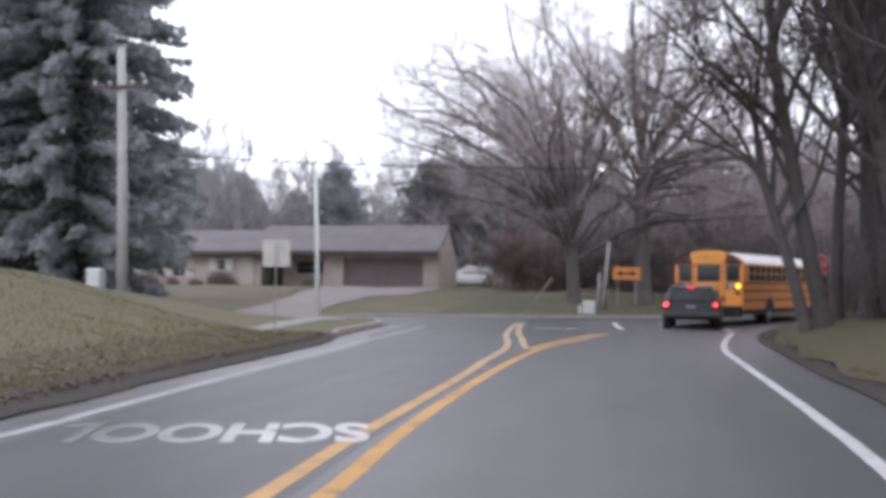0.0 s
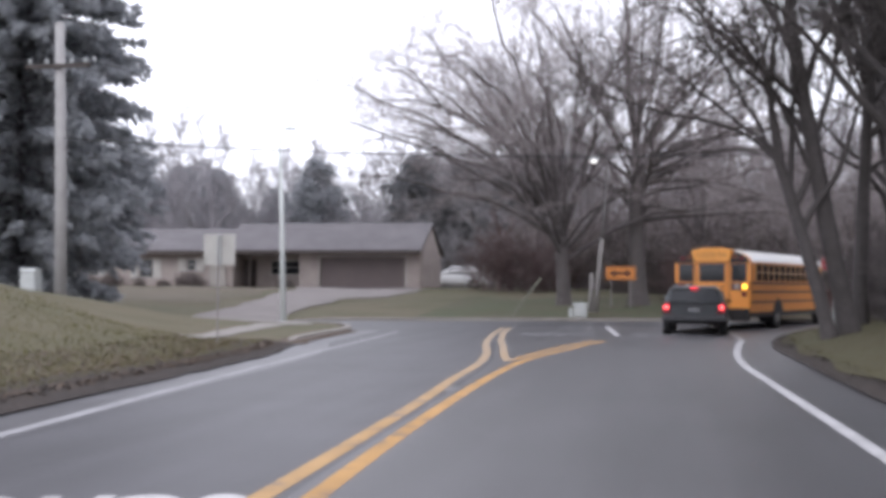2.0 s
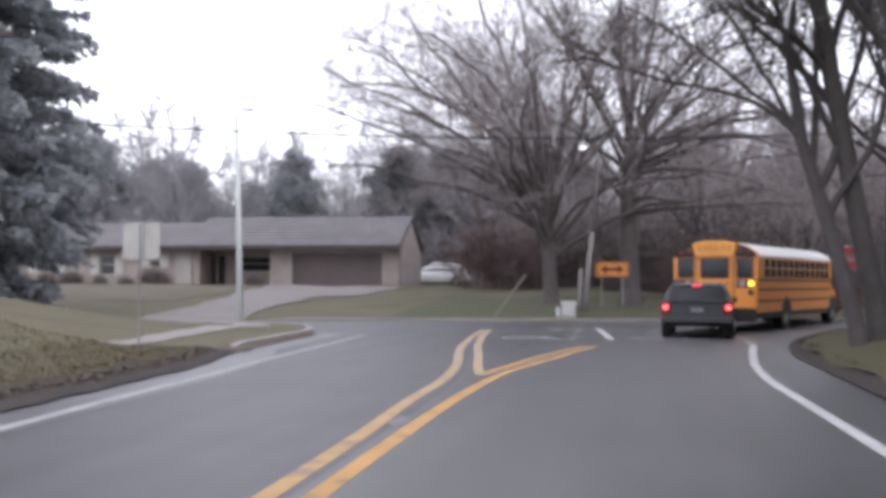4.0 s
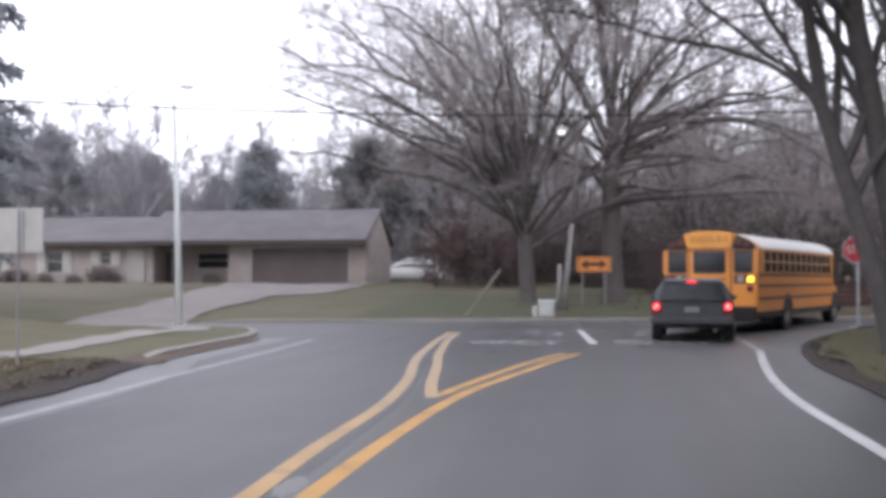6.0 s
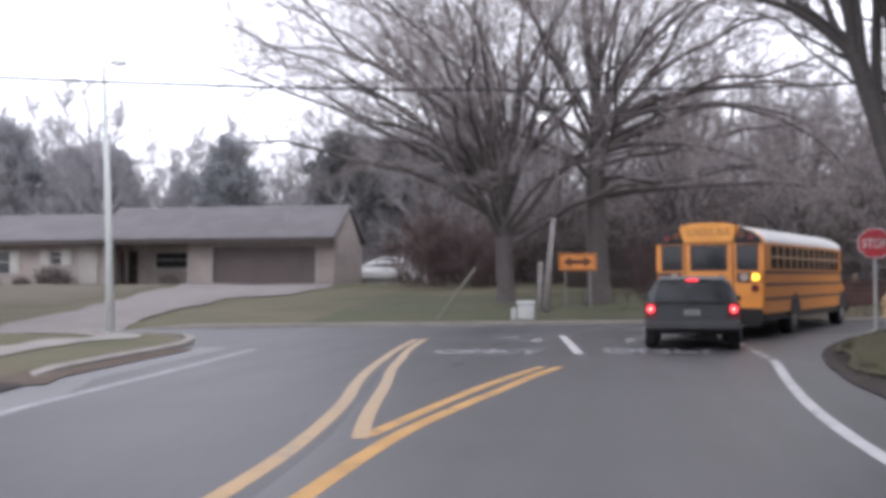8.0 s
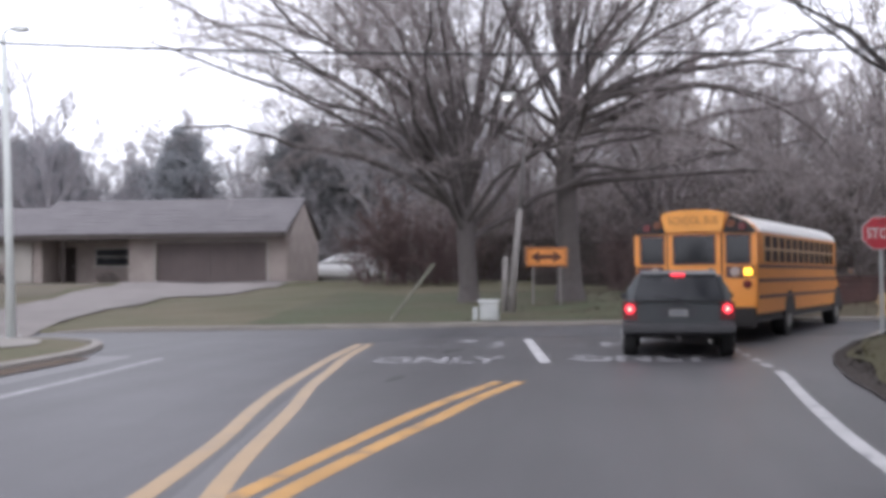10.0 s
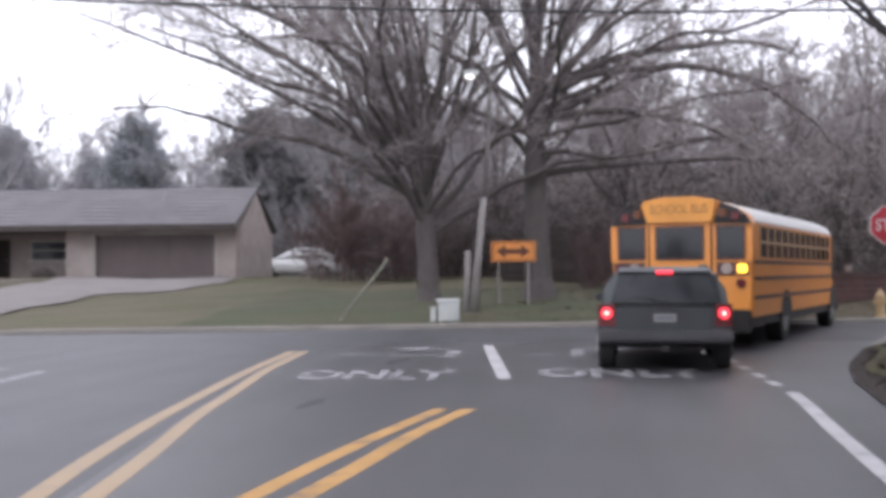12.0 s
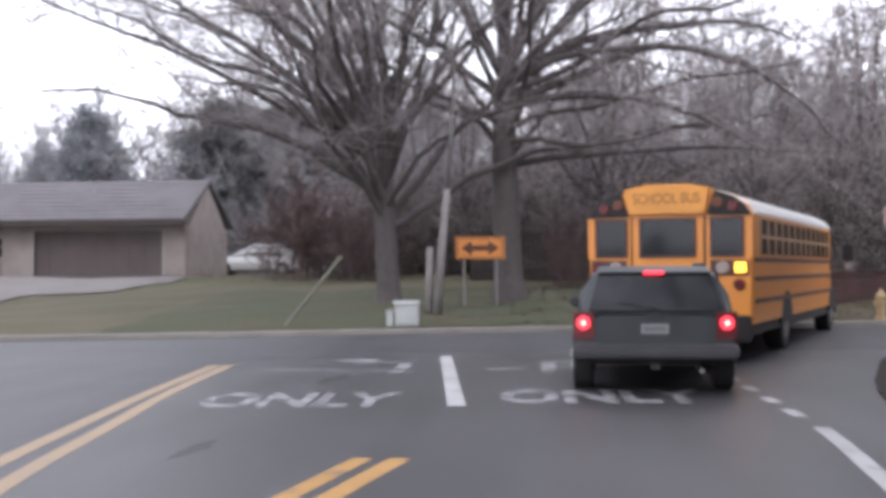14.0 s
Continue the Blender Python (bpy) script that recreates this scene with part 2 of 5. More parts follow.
PLATE = mat("pale_plate", (0.27, 0.27, 0.27), rough=0.5)
DARKGLASS = mat("dark_tinted_glass", (0.012, 0.014, 0.018), rough=0.08, scale=2, bump=0.02)
WINGLASS = mat("window_glass", (0.03, 0.032, 0.038), rough=0.1, scale=2, bump=0.03)
BUSFRAME = mat("window_frame_metal", (0.5, 0.33, 0.19), rough=0.5, scale=5)
TAILRED = glow("lit_brake_lamp", (1, 0.04, 0.07), 2.2, (0.5, 0.02, 0.02))
TAILHOT = glow("lit_brake_bulb", (1, 0.3, 0.22), 6.0, (0.6, 0.2, 0.1))
LENSRED = mat("unlit_red_lens", (0.13, 0.014, 0.018), rough=0.25, scale=8)
LENSAMBER = glow("lit_amber_lamp", (1, 0.5, 0.04), 3.4, (0.7, 0.3, 0.02))
UNLIT_AMBER = mat("unlit_amber_lens", (0.16, 0.045, 0.014), rough=0.3)
LENSDIM = mat("unlit_pale_lens", (0.4, 0.33, 0.3), rough=0.3, scale=8)
LAMPLENS = glow("lit_street_lamp", (1, 0.97, 0.95), 2.0, (0.8, 0.8, 0.8))
MIRROR = mat("mirror_shell", (0.4, 0.4, 0.41), rough=0.15, metal=0.8)


# ---- mesh helpers ----
class Shape:
    """Vertices and faces of one part."""

    def __init__(self):
        self.v, self.f = [], []

    def add(self, verts, faces):
        k = len(self.v)
        self.v += [tuple(p) for p in verts]
        self.f += [tuple(i + k for i in face) for face in faces]
        return self

    def box(self, x0, x1, y0, y1, z0, z1):
        p = [(x, y, z) for z in (z0, z1) for x, y in ((x0, y0), (x1, y0), (x1, y1), (x0, y1))]
        return self.add(p, [(3, 2, 1, 0), (4, 5, 6, 7), (0, 1, 5, 4), (1, 2, 6, 5), (2, 3, 7, 6), (3, 0, 4, 7)])

    def tube(self, pts, radii, n=10, caps=True):
        """A tapering tube through pts."""
        pts = [Vector(p) for p in pts]
        rings = []
        for i, p in enumerate(pts):
            way = (pts[min(i + 1, len(pts) - 1)] - pts[max(i - 1, 0)]).normalized()
            side = way.orthogonal().normalized() if abs(way.z) > 0.95 else way.cross(Vector((0, 0, 1))).normalized()
            up = side.cross(way)
            rings += [p + (side * math.cos(2 * math.pi * k / n) + up * math.sin(2 * math.pi * k / n)) * radii[i] for k in range(n)]
        faces = [(i * n + k, i * n + (k + 1) % n, (i + 1) * n + (k + 1) % n, (i + 1) * n + k) for i in range(len(pts) - 1) for k in range(n)]
        if caps:
            faces += [tuple(reversed(range(n))), tuple(range((len(pts) - 1) * n, len(pts) * n))]
        return self.add(rings, faces)

    def prism(self, poly, a0, a1, axis="y"):
        """An outline of two coordinates pushed from a0 to a1 along axis."""
        n = len(poly)
        put = {"x": lambda u, w, a: (a, u, w), "y": lambda u, w, a: (u, a, w), "z": lambda u, w, a: (u, w, a)}[axis]
        p = [put(u, w, a) for a in (a0, a1) for u, w in poly]
        return self.add(p, [tuple(range(n)), tuple(reversed(range(n, 2 * n)))] + [(k, n + k, n + (k + 1) % n, (k + 1) % n) for k in range(n)])

    def loft(self, rings, caps=True):
        n = len(rings[0])
        faces = [(i * n + k, i * n + (k + 1) % n, (i + 1) * n + (k + 1) % n, (i + 1) * n + k) for i in range(len(rings) - 1) for k in range(n)]
        if caps:
            faces += [tuple(reversed(range(n))), tuple(range((len(rings) - 1) * n, len(rings) * n))]
        return self.add([p for r in rings for p in r], faces)

    def ribbon(self, pts, width, z):
        """A flat stripe on the road along pts."""
        pts = [Vector((x, y, 0)) for x, y in pts]
        left, right = [], []
        for i, p in enumerate(pts):
            way = (pts[min(i + 1, len(pts) - 1)] - pts[max(i - 1, 0)]).normalized()
            side = Vector((-way.y, way.x, 0)) * width / 2
            left.append((*(p + side).xy, z)), right.append((*(p - side).xy, z))
        n = len(pts)
        return self.add(left + right, [(i, n + i, n + i + 1, i + 1) for i in range(n - 1)])


def mesh_of(name, shape, material, bevel=0.0, smooth=False):
    me = bpy.data.meshes.new(name)
    bm = bmesh.new()
    vs = [bm.verts.new(p) for p in shape.v]
    for f in shape.f:
        try:
            bm.faces.new([vs[i] for i in f])
        except ValueError:
            pass
    bmesh.ops.recalc_face_normals(bm, faces=bm.faces)
    if bevel:
        sharp = [e for e in bm.edges if len(e.link_faces) == 2 and e.calc_face_angle(0) > 0.6]
        bmesh.ops.bevel(bm, geom=sharp, offset=bevel, segments=2, affect="EDGES", clamp_overlap=True)
    for f in bm.faces:
        f.smooth = smooth
    bm.to_mesh(me)
    bm.free()
    me.materials.append(material)
    return me


def part(name, shape, material, parent=None, label="", bevel=0.0, smooth=False):
    """One mesh, under a thing or under a part."""
    ob = new(name, mesh_of(name, shape, material, bevel, smooth))
    if parent:
        ob.parent = parent
    return tagged(ob, label)


def thing(name, m, label, category, group="", kind=""):
    ob = new(name)
    ob.matrix_basis = m
    return tagged(ob, label, category, group, kind)


def fast_mesh(name, verts, sides, material):
    """A mesh from arrays of vertices and of faces with the same number of sides."""
    me = bpy.data.meshes.new(name)
    faces = np.asarray(sides, dtype=np.int32)
    n, k = faces.shape
    me.vertices.add(len(verts))
    me.vertices.foreach_set("co", np.asarray(verts, dtype=np.float32).ravel())
    me.loops.add(n * k)
    me.loops.foreach_set("vertex_index", faces.ravel())
    me.polygons.add(n)
    me.polygons.foreach_set("loop_start", np.arange(0, n * k, k, dtype=np.int32))
    me.update(calc_edges=True)
    me.validate()
    me.materials.append(material)
    return me


def lettering(name, words, width, height, material, m, parent=None, thick=0.0):
    """Words of the built-in font, stretched to width and height, as a mesh with its lower left corner at m."""
    curve = bpy.data.curves.new(name, "FONT")
    curve.body, curve.extrude = words, 0.002
    curve.offset = thick
    ob = new(name, curve)
    bpy.context.view_layer.update()
    me = bpy.data.meshes.new_from_object(ob.evaluated_get(bpy.context.evaluated_depsgraph_get()))
    bpy.data.objects.remove(ob)
    co = np.zeros(len(me.vertices) * 3, dtype=np.float32)
    me.vertices.foreach_get("co", co)
    co = co.reshape(-1, 3)
    low, high = co.min(0), co.max(0)
    co[:, 0] = (co[:, 0] - low[0]) / (high[0] - low[0]) * width
    co[:, 1] = (co[:, 1] - low[1]) / (high[1] - low[1]) * height
    me.vertices.foreach_set("co", co.ravel())
    me.update()
    me.materials.clear()
    me.materials.append(material)
    ob = new(name, me)
    ob.matrix_basis = m
    if parent:
        ob.parent = parent
    return ob


def smoothed(pts, step=0.6):
    """Points every step along a smooth curve through pts."""
    p = [np.array(q, float) for q in pts]
    p = [2 * p[0] - p[1]] + p + [2 * p[-1] - p[-2]]
    out = []
    for a, b, c, d in zip(p, p[1:], p[2:], p[3:]):
        n = max(1, int(np.linalg.norm(c - b) / step))
        for k in range(n):
            t = k / n
            out.append(0.5 * (2 * b + (c - a) * t + (2 * a - 5 * b + 4 * c - d) * t * t + (3 * b - a - 3 * c + d) * t ** 3))
    return [tuple(q) for q in out] + [tuple(p[-2])]


# ---- ground and roads ----
SLOPE = 0.30
near_line = lambda x: 42.9 + SLOPE * (x + 12.9)
far_line = lambda x: 47.3 + SLOPE * (x + 12.9)
near_right = lambda x: 47.6 + SLOPE * (x - 8.0)

LEFT_EDGE = smoothed([(-6.3, -60), (-6.3, -20), (-6.4, 2), (-6.85, 10.9), (-7.2, 14), (-7.6, 18.7), (-7.9, 23), (-8.3, 26.5), (-9.0, 29.5), (-9.35, 30.6), (-9.65, 34), (-9.9, 37.4), (-10.3, 39.4), (-11.2, 41.6), (-12.6, 42.6), (-14.5, near_line(-14.5)), (-20, near_line(-20))])
RIGHT_EDGE = smoothed([(2.7, -60), (2.7, -20), (2.6, 5), (2.45, 14.9), (2.25, 19.8), (2.1, 27.7), (2.1, 31), (2.42, 35), (2.93, 38.1), (3.65, 40.7), (4.55, 43.2), (6.2, 46.1), (9.0, 47.8), (13, near_right(13)), (20, near_right(20))])
OUTLINE = LEFT_EDGE + [(x, near_line(x)) for x in (-40, -80, -150)] + [(x, far_line(x)) for x in range(-150, 151, 10)] + [(x, near_right(x)) for x in (150, 80, 40)] + RIGHT_EDGE[::-1]
OUT_A = np.array(OUTLINE)
OUT_B = np.roll(OUT_A, -1, axis=0)


def road_distance(x, y):
    """The distance to the roads' edge, negative on the roads."""
    p = np.stack([np.ravel(x), np.ravel(y)], 1)
    best, inside = np.full(len(p), 1e9), np.zeros(len(p), bool)
    for a, b in zip(OUT_A, OUT_B):
        ab = b - a
        t = np.clip(((p - a) @ ab) / (ab @ ab + 1e-12), 0, 1)
        best = np.minimum(best, np.hypot(*(p - a - t[:, None] * ab).T))
        if a[1] != b[1]:
            cross = (a[1] > p[:, 1]) != (b[1] > p[:, 1])
            inside ^= cross & (p[:, 0] < (b[0] - a[0]) * (p[:, 1] - a[1]) / (b[1] - a[1]) + a[0])
    return np.where(inside, -best, best).reshape(np.shape(x))


def ease(t):
    t = np.clip(t, 0, 1)
    return t * t * (3 - 2 * t)


def height(x, y):
    """The ground's height."""
    x, y = np.asarray(x, float), np.asarray(y, float)
    d = road_distance(x, y)
    lip = 0.1 * np.clip(d / 0.35, 0, 1)
    crest = np.interp(y, [-60, 20, 26, 30, 36, 40, 43, 60], [2.0, 2.0, 1.85, 1.6, 1.0, 0.4, 0.12, 0.1])
    left = lip + crest * ease((d - 0.8) / 9.5)
    s = (y - far_line(x)) / math.hypot(1, SLOPE)
    far = lip + np.clip((s - 0.3) * 0.06, 0, 1.08) + 0.03 * np.clip(s - 40, 0, 80)
    right = lip + 0.42 * ease((d - 0.25) / 2.6)
    z = np.where(s > 0, far, np.where(x < -3, left, right))
    wave = 0.05 * np.sin(x * 0.9 + y * 0.4) * np.sin(y * 0.7 - x * 0.3) + 0.03 * np.sin(x * 2.3 - y * 1.9)
    return np.where(d < 0, -0.08, z + wave * np.clip((d - 0.6) / 4, 0, 1))


def at(x, y):
    return float(height(x, y))


def grid(name, xs, ys, material):
    gx, gy = np.meshgrid(xs, ys)
    v = np.stack([gx, gy, height(gx, gy)], -1).reshape(-1, 3)
    w = len(xs)
    i = (np.arange(len(ys) - 1)[:, None] * w + np.arange(w - 1)[None]).ravel()
    me = fast_mesh(name, v, np.stack([i, i + 1, i + w + 1, i + w], 1), material)
    me.polygons.foreach_set("use_smooth", np.ones(len(me.polygons), bool))
    return new(name, me)


xs = np.unique(np.concatenate([[-2500, -1200, -600, -300], np.arange(-150, -44, 6), np.arange(-44, 22, 0.4), np.arange(22, 151, 6), [300, 600, 1200, 2500]]))
ys = np.unique(np.concatenate([[-1500, -600, -300, -150], np.arange(-60, 0, 4), np.arange(0, 74, 0.4), np.arange(74, 160, 5), [300, 600, 1200, 3000]]))
ground = tagged(grid("ground", xs, ys, GRASS), "olive and straw-coloured winter lawn on a low bank", "lawn", kind="structure")

road = Shape()
road.add([(x, y, 0.0) for x, y in OUTLINE], [tuple(range(len(OUTLINE)))])
road = tagged(part("road", road, ASPHALT), "grey worn asphalt road meeting a side street", "road", kind="structure")

# the lane that the camera drives on, tree shade put into its colour, as far as the junction
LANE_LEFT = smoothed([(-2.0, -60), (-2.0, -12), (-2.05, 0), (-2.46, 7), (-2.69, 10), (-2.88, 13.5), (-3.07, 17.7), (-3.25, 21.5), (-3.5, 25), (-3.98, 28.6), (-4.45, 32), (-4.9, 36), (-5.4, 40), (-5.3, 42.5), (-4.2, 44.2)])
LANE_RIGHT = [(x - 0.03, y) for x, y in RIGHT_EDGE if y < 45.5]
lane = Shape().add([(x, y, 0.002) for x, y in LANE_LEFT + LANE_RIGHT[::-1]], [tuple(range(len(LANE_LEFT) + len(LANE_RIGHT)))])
tagged(part("road_lane", lane, ASPHALT_SHADED), "asphalt lane leading to the junction, colour darkened for tree shade", "road", kind="structure")

# green strip of lawn beyond the side street
lawn = Shape()
lx = np.arange(-10.2, 3.1, 0.7)
rows = 12
lawn_v = []
for x in lx:
    for k in range(rows):
        y = far_line(x) + 0.5 + k * 1.05 + 0.25 * math.sin(x * 1.7 + k)
        lawn_v.append((x, y, at(x, y) + 0.02))
lawn.add(lawn_v, [(i * rows + k, (i + 1) * rows + k, (i + 1) * rows + k + 1, i * rows + k + 1) for i in range(len(lx) - 1) for k in range(rows - 1)])
tagged(part("lawn_strip", lawn, GREEN_GRASS, smooth=True), "greener mown grass beside the side street", "lawn", kind="structure")


def kerb(pts, name, label, top=0.15, width=0.2):
    """A kerb stone line with a rounded top along the road's edge."""
    pts = [Vector((x, y, 0)) for x, y in pts]
    rings = []
    for i, p in enumerate(pts):
        way = (pts[min(i + 1, len(pts) - 1)] - pts[max(i - 1, 0)]).normalized()
        side = Vector((-way.y, way.x, 0))
        end = min(1, 0.25 + 0.4 * min(i, len(pts) - 1 - i))
        h = top * end
        rings.append([p + side * u + Vector((0, 0, w)) for u, w in ((-width * 0.5, -0.1), (-width * 0.45, h * 0.8), (-width * 0.25, h), (width * 0.5, h), (width * 0.5, -0.1))])
    return tagged(part(name, Shape().loft(rings), CONCRETE), label, "kerb", kind="structure")


kerb([p for p in LEFT_EDGE if p[1] > 30.4 and p[0] > -19], "kerb", "pale concrete kerb round the street corner", top=0.11)
kerb([(x, far_line(x) + 0.05) for x in np.arange(-14.6, 24, 0.7)], "kerb", "pale concrete kerb along the side street", top=0.12)
kerb([p for p in RIGHT_EDGE if p[1] > 42.6 and p[0] < 16][::-1], "kerb", "pale concrete kerb round the far corner", top=0.14)


def draped(name, left, right, material, label, category, lift=0.03, across=6):
    """A paved sheet between two edges that follows the ground."""
    v = []
    for (x0, y0), (x1, y1) in zip(left, right):
        for k in range(across + 1):
            x, y = x0 + (x1 - x0) * k / across, y0 + (y1 - y0) * k / across
            v.append((x, y, max(at(x, y), -0.02) + lift))
    w = across + 1
    s = Shape().add(v, [(i * w + k, (i + 1) * w + k, (i + 1) * w + k + 1, i * w + k + 1) for i in range(len(left) - 1) for k in range(across)])
    return tagged(part(name, s, material, smooth=True), label, category, kind="structure")


dl = smoothed([(-19.0, near_line(-19.0) + 0.15), (-18.8, 43.6), (-18.6, far_line(-18.6)), (-18.6, 51), (-19.1, 55), (-19.9, 60), (-20.0, 66.9)], 1.2)
n = len(dl)
dr_pts = smoothed([(-13.9, near_line(-13.9) + 0.3), (-14.2, 44.8), (-15.0, far_line(-15.0) + 0.1), (-15.6, 51.5), (-15.6, 54.5), (-15.2, 58), (-13.7, 61), (-13.5, 66.9)], 0.3)
dr = [dr_pts[round(i * (len(dr_pts) - 1) / (n - 1))] for i in range(n)]
draped("driveway", dl, dr, DRIVE, "pale concrete driveway rising from the street to the garage", "driveway", lift=0.045)
wl = smoothed([(-11.2, 28.4), (-11.5, 31), (-12.0, 34), (-12.45, 37), (-12.6, 39.6), (-13.7, 41.3), (-15.5, 41.7)], 0.5)
wr = smoothed([(-10.6, 28.4), (-10.9, 31), (-11.35, 34), (-11.7, 37), (-11.6, 39.8), (-12.9, 42.0), (-15.3, 42.4)], 0.5)
wr = [wr[round(i * (len(wr) - 1) / (len(wl) - 1))] for i in range(len(wl))]
draped("pavement", wl, wr, CONCRETE, "narrow concrete footpath across the corner lawn", "footpath", lift=0.025, across=3)

# brown dormant grass before the house
lawn_l = [(-36.0, y) for y in np.arange(53.0, 66.6, 0.9)]
lawn_r = [(-20.6 + 0.3 * math.sin(y * 1.1), y) for _, y in lawn_l]
draped("lawn_strip", lawn_l, lawn_r, DORMANT, "brown dormant lawn before the house", "lawn", lift=0.02, across=24)

# verge grass sheet, darkened in colour to paint the trees' shade
verge_in = [p for p in RIGHT_EDGE if -12 < p[1] < 43.5]
draped("lawn_strip", [(x + 0.24 + 0.1 * math.sin(y * 1.3), y) for x, y in verge_in], [(x + 9, y) for x, y in verge_in], SHADE_GRASS, "olive grass under the roadside trees, colour darkened for their shade", "lawn", lift=0.04, across=12)

# painted lines
def line(name, pts, width, material, label, z=0.004, step=0.6):
    return tagged(part(name, Shape().ribbon(smoothed(pts, step), width, z), material), label, "road marking", kind="structure")


YR = [(-1.75, -12), (-1.85, 0), (-2.25, 7), (-2.5, 10), (-2.71, 13.4), (-2.88, 17.5), (-2.98, 21.5), (-2.95, 25), (-2.74, 27.4), (-2.42, 29.9), (-2.2, 31.8), (-1.9, 33.5)]
YL = [(-2.15, -12), (-2.25, 0), (-2.66, 7), (-2.87, 10), (-3.04, 13.7), (-3.26, 18), (-3.47, 21), (-3.64, 24.4), (-4.03, 27.8), (-4.4, 30), (-4.74, 32.3), (-5.05, 35), (-5.36, 38), (-5.66, 41.8)]
line("yellow_line", YR, 0.165, YELLOW, "solid yellow centre line on grey asphalt")
line("yellow_line", YL, 0.165, YELLOW_OLD, "faded yellow centre line bending to the side street")
line("yellow_line", [(-3.22, 25.1), (-3.54, 26.9), (-4.06, 30.4), (-4.46, 32.8), (-4.76, 35.2), (-5.12, 38), (-5.44, 41.8)], 0.16, YELLOW_OLD, "faded yellow line bending to the side street", z=0.0055)
line("yellow_line", [(-3.2, 25.3), (-3.02, 27.3), (-2.76, 29.8), (-2.49, 31.7), (-2.18, 33.5)], 0.155, YELLOW, "yellow inner line of the short double line")
line("edge_line", [(1.6, -12), (1.6, 0), (1.55, 9.9), (1.5, 12), (1.43, 14.4), (1.3, 17.7), (1.12, 22.3), (1.02, 25), (1.06, 28), (1.28, 31.5), (1.52, 34.3), (1.58, 35.3)], 0.15, WHITE, "white edge line along the right shoulder")
tagged(part("road_shoulder", Shape().ribbon([(x + 0.62, y) for x, y in LEFT_EDGE if 8 < y < 38.5], 0.8, 0.003), GUTTER), "pale strip of asphalt beside the bank and kerb", "road", kind="structure")
line("edge_line", [(-5.7, -12), (-5.75, 0), (-5.98, 9.6), (-6.1, 11.1), (-6.3, 13.5), (-6.68, 17.6), (-6.98, 21), (-7.2, 24), (-7.5, 27.5), (-7.87, 33), (-8.25, 37.6)], 0.15, WHITE_EDGE, "faded white edge line beside the bank")
line("lane_line", [(-1.71, 36.8), (-1.97, 39.5), (-2.36, 43.6)], 0.19, WHITE, "short white line between the turning lanes")
for y in (36.05, 37.15, 38.35, 39.6):
    line("edge_dash", [(1.58, y), (1.56, y + 0.55)], 0.14, WHITE, "short white dash across the corner")
for name, words, x, y, w, h, turn, m in (("road_word", "SCHOOL", -3.04, 11.22, 2.9, 1.4, 196, WORD_FADED), ("road_word", "ONLY", -4.47, 36.6, 2.12, 1.35, 3, WHITE_OLD), ("road_word", "ONLY", -1.29, 37.1, 2.25, 1.3, 1, WHITE_OLD)):
    ob = lettering(name, words, w, h, m, pose(x, y, 0.004, 0, 0, turn), thick=0.034)
    tagged(ob, "white word %s painted on the asphalt, worn" % words, "road marking", kind="structure")


def arrow_mark(x, y, side):
    """A turn arrow: a stem, an arm bent to one side and a head."""
    s = Shape()
    s.add([(x + side * u, y + v, 0.004) for u, v in ((-0.1, 0), (0.1, 0), (0.1, 1.7), (-0.1, 1.7))], [(0, 1, 2, 3)])
    s.add([(x + side * u, y + v, 0.0045) for u, v in ((0.1, 1.5), (0.75, 1.9), (0.7, 2.15), (0.1, 1.7))], [(0, 1, 2, 3)])
    s.add([(x + side * u, y + v, 0.0042) for u, v in ((0.6, 1.55), (1.35, 2.25), (0.5, 2.55))], [(0, 1, 2)])
    return tagged(part("turn_arrow", s, WHITE_OLD), "worn white turn arrow painted on the asphalt", "road marking", kind="structure")


arrow_mark(-2.82, 40.6, -1)
arrow_mark(-0.72, 40.8, 1)
line("stop_line", [(-4.72, 41.05), (-2.57, 40.75)], 0.16, WHITE_OLD, "faded white bar across the turning lane", z=0.006)
line("stop_line", [(-1.62, 41.1), (-0.12, 41.7)], 0.16, WHITE_OLD, "faded white bar across the turning lane", z=0.006)


def blotch(name, x, y, rx, ry, turn, material, label, seed, z=0.0025):
    r = random.Random(seed)
    c, s = math.cos(turn), math.sin(turn)
    ring = []
    for k in range(22):
        a, q = 2 * math.pi * k / 22, r.uniform(0.65, 1.1)
        u, v = rx * q * math.cos(a), ry * q * math.sin(a)
        ring.append((x + c * u - s * v, y + s * u + c * v, z))
    return tagged(part(name, Shape().add(ring, [tuple(range(22))]), material), label, "road patch", kind="structure")


blotch("tar_patch", -3.5, 39.7, 0.16, 0.75, -0.1, PATCH, "dark tar patch on the asphalt", 1)
blotch("tar_patch", -3.58, 33.9, 0.1, 0.5, -0.05, PATCH, "dark tar seam on the asphalt", 2)
blotch("tar_patch", -3.6, 45.5, 0.2, 0.8, -0.3, PATCH, "dark tar patch near the junction", 3)
blotch("scuffed_patch", -3.15, 19.2, 0.1, 0.45, 0.06, PATCH_GREY, "pale scuffed patch between the yellow lines", 6, z=0.003)


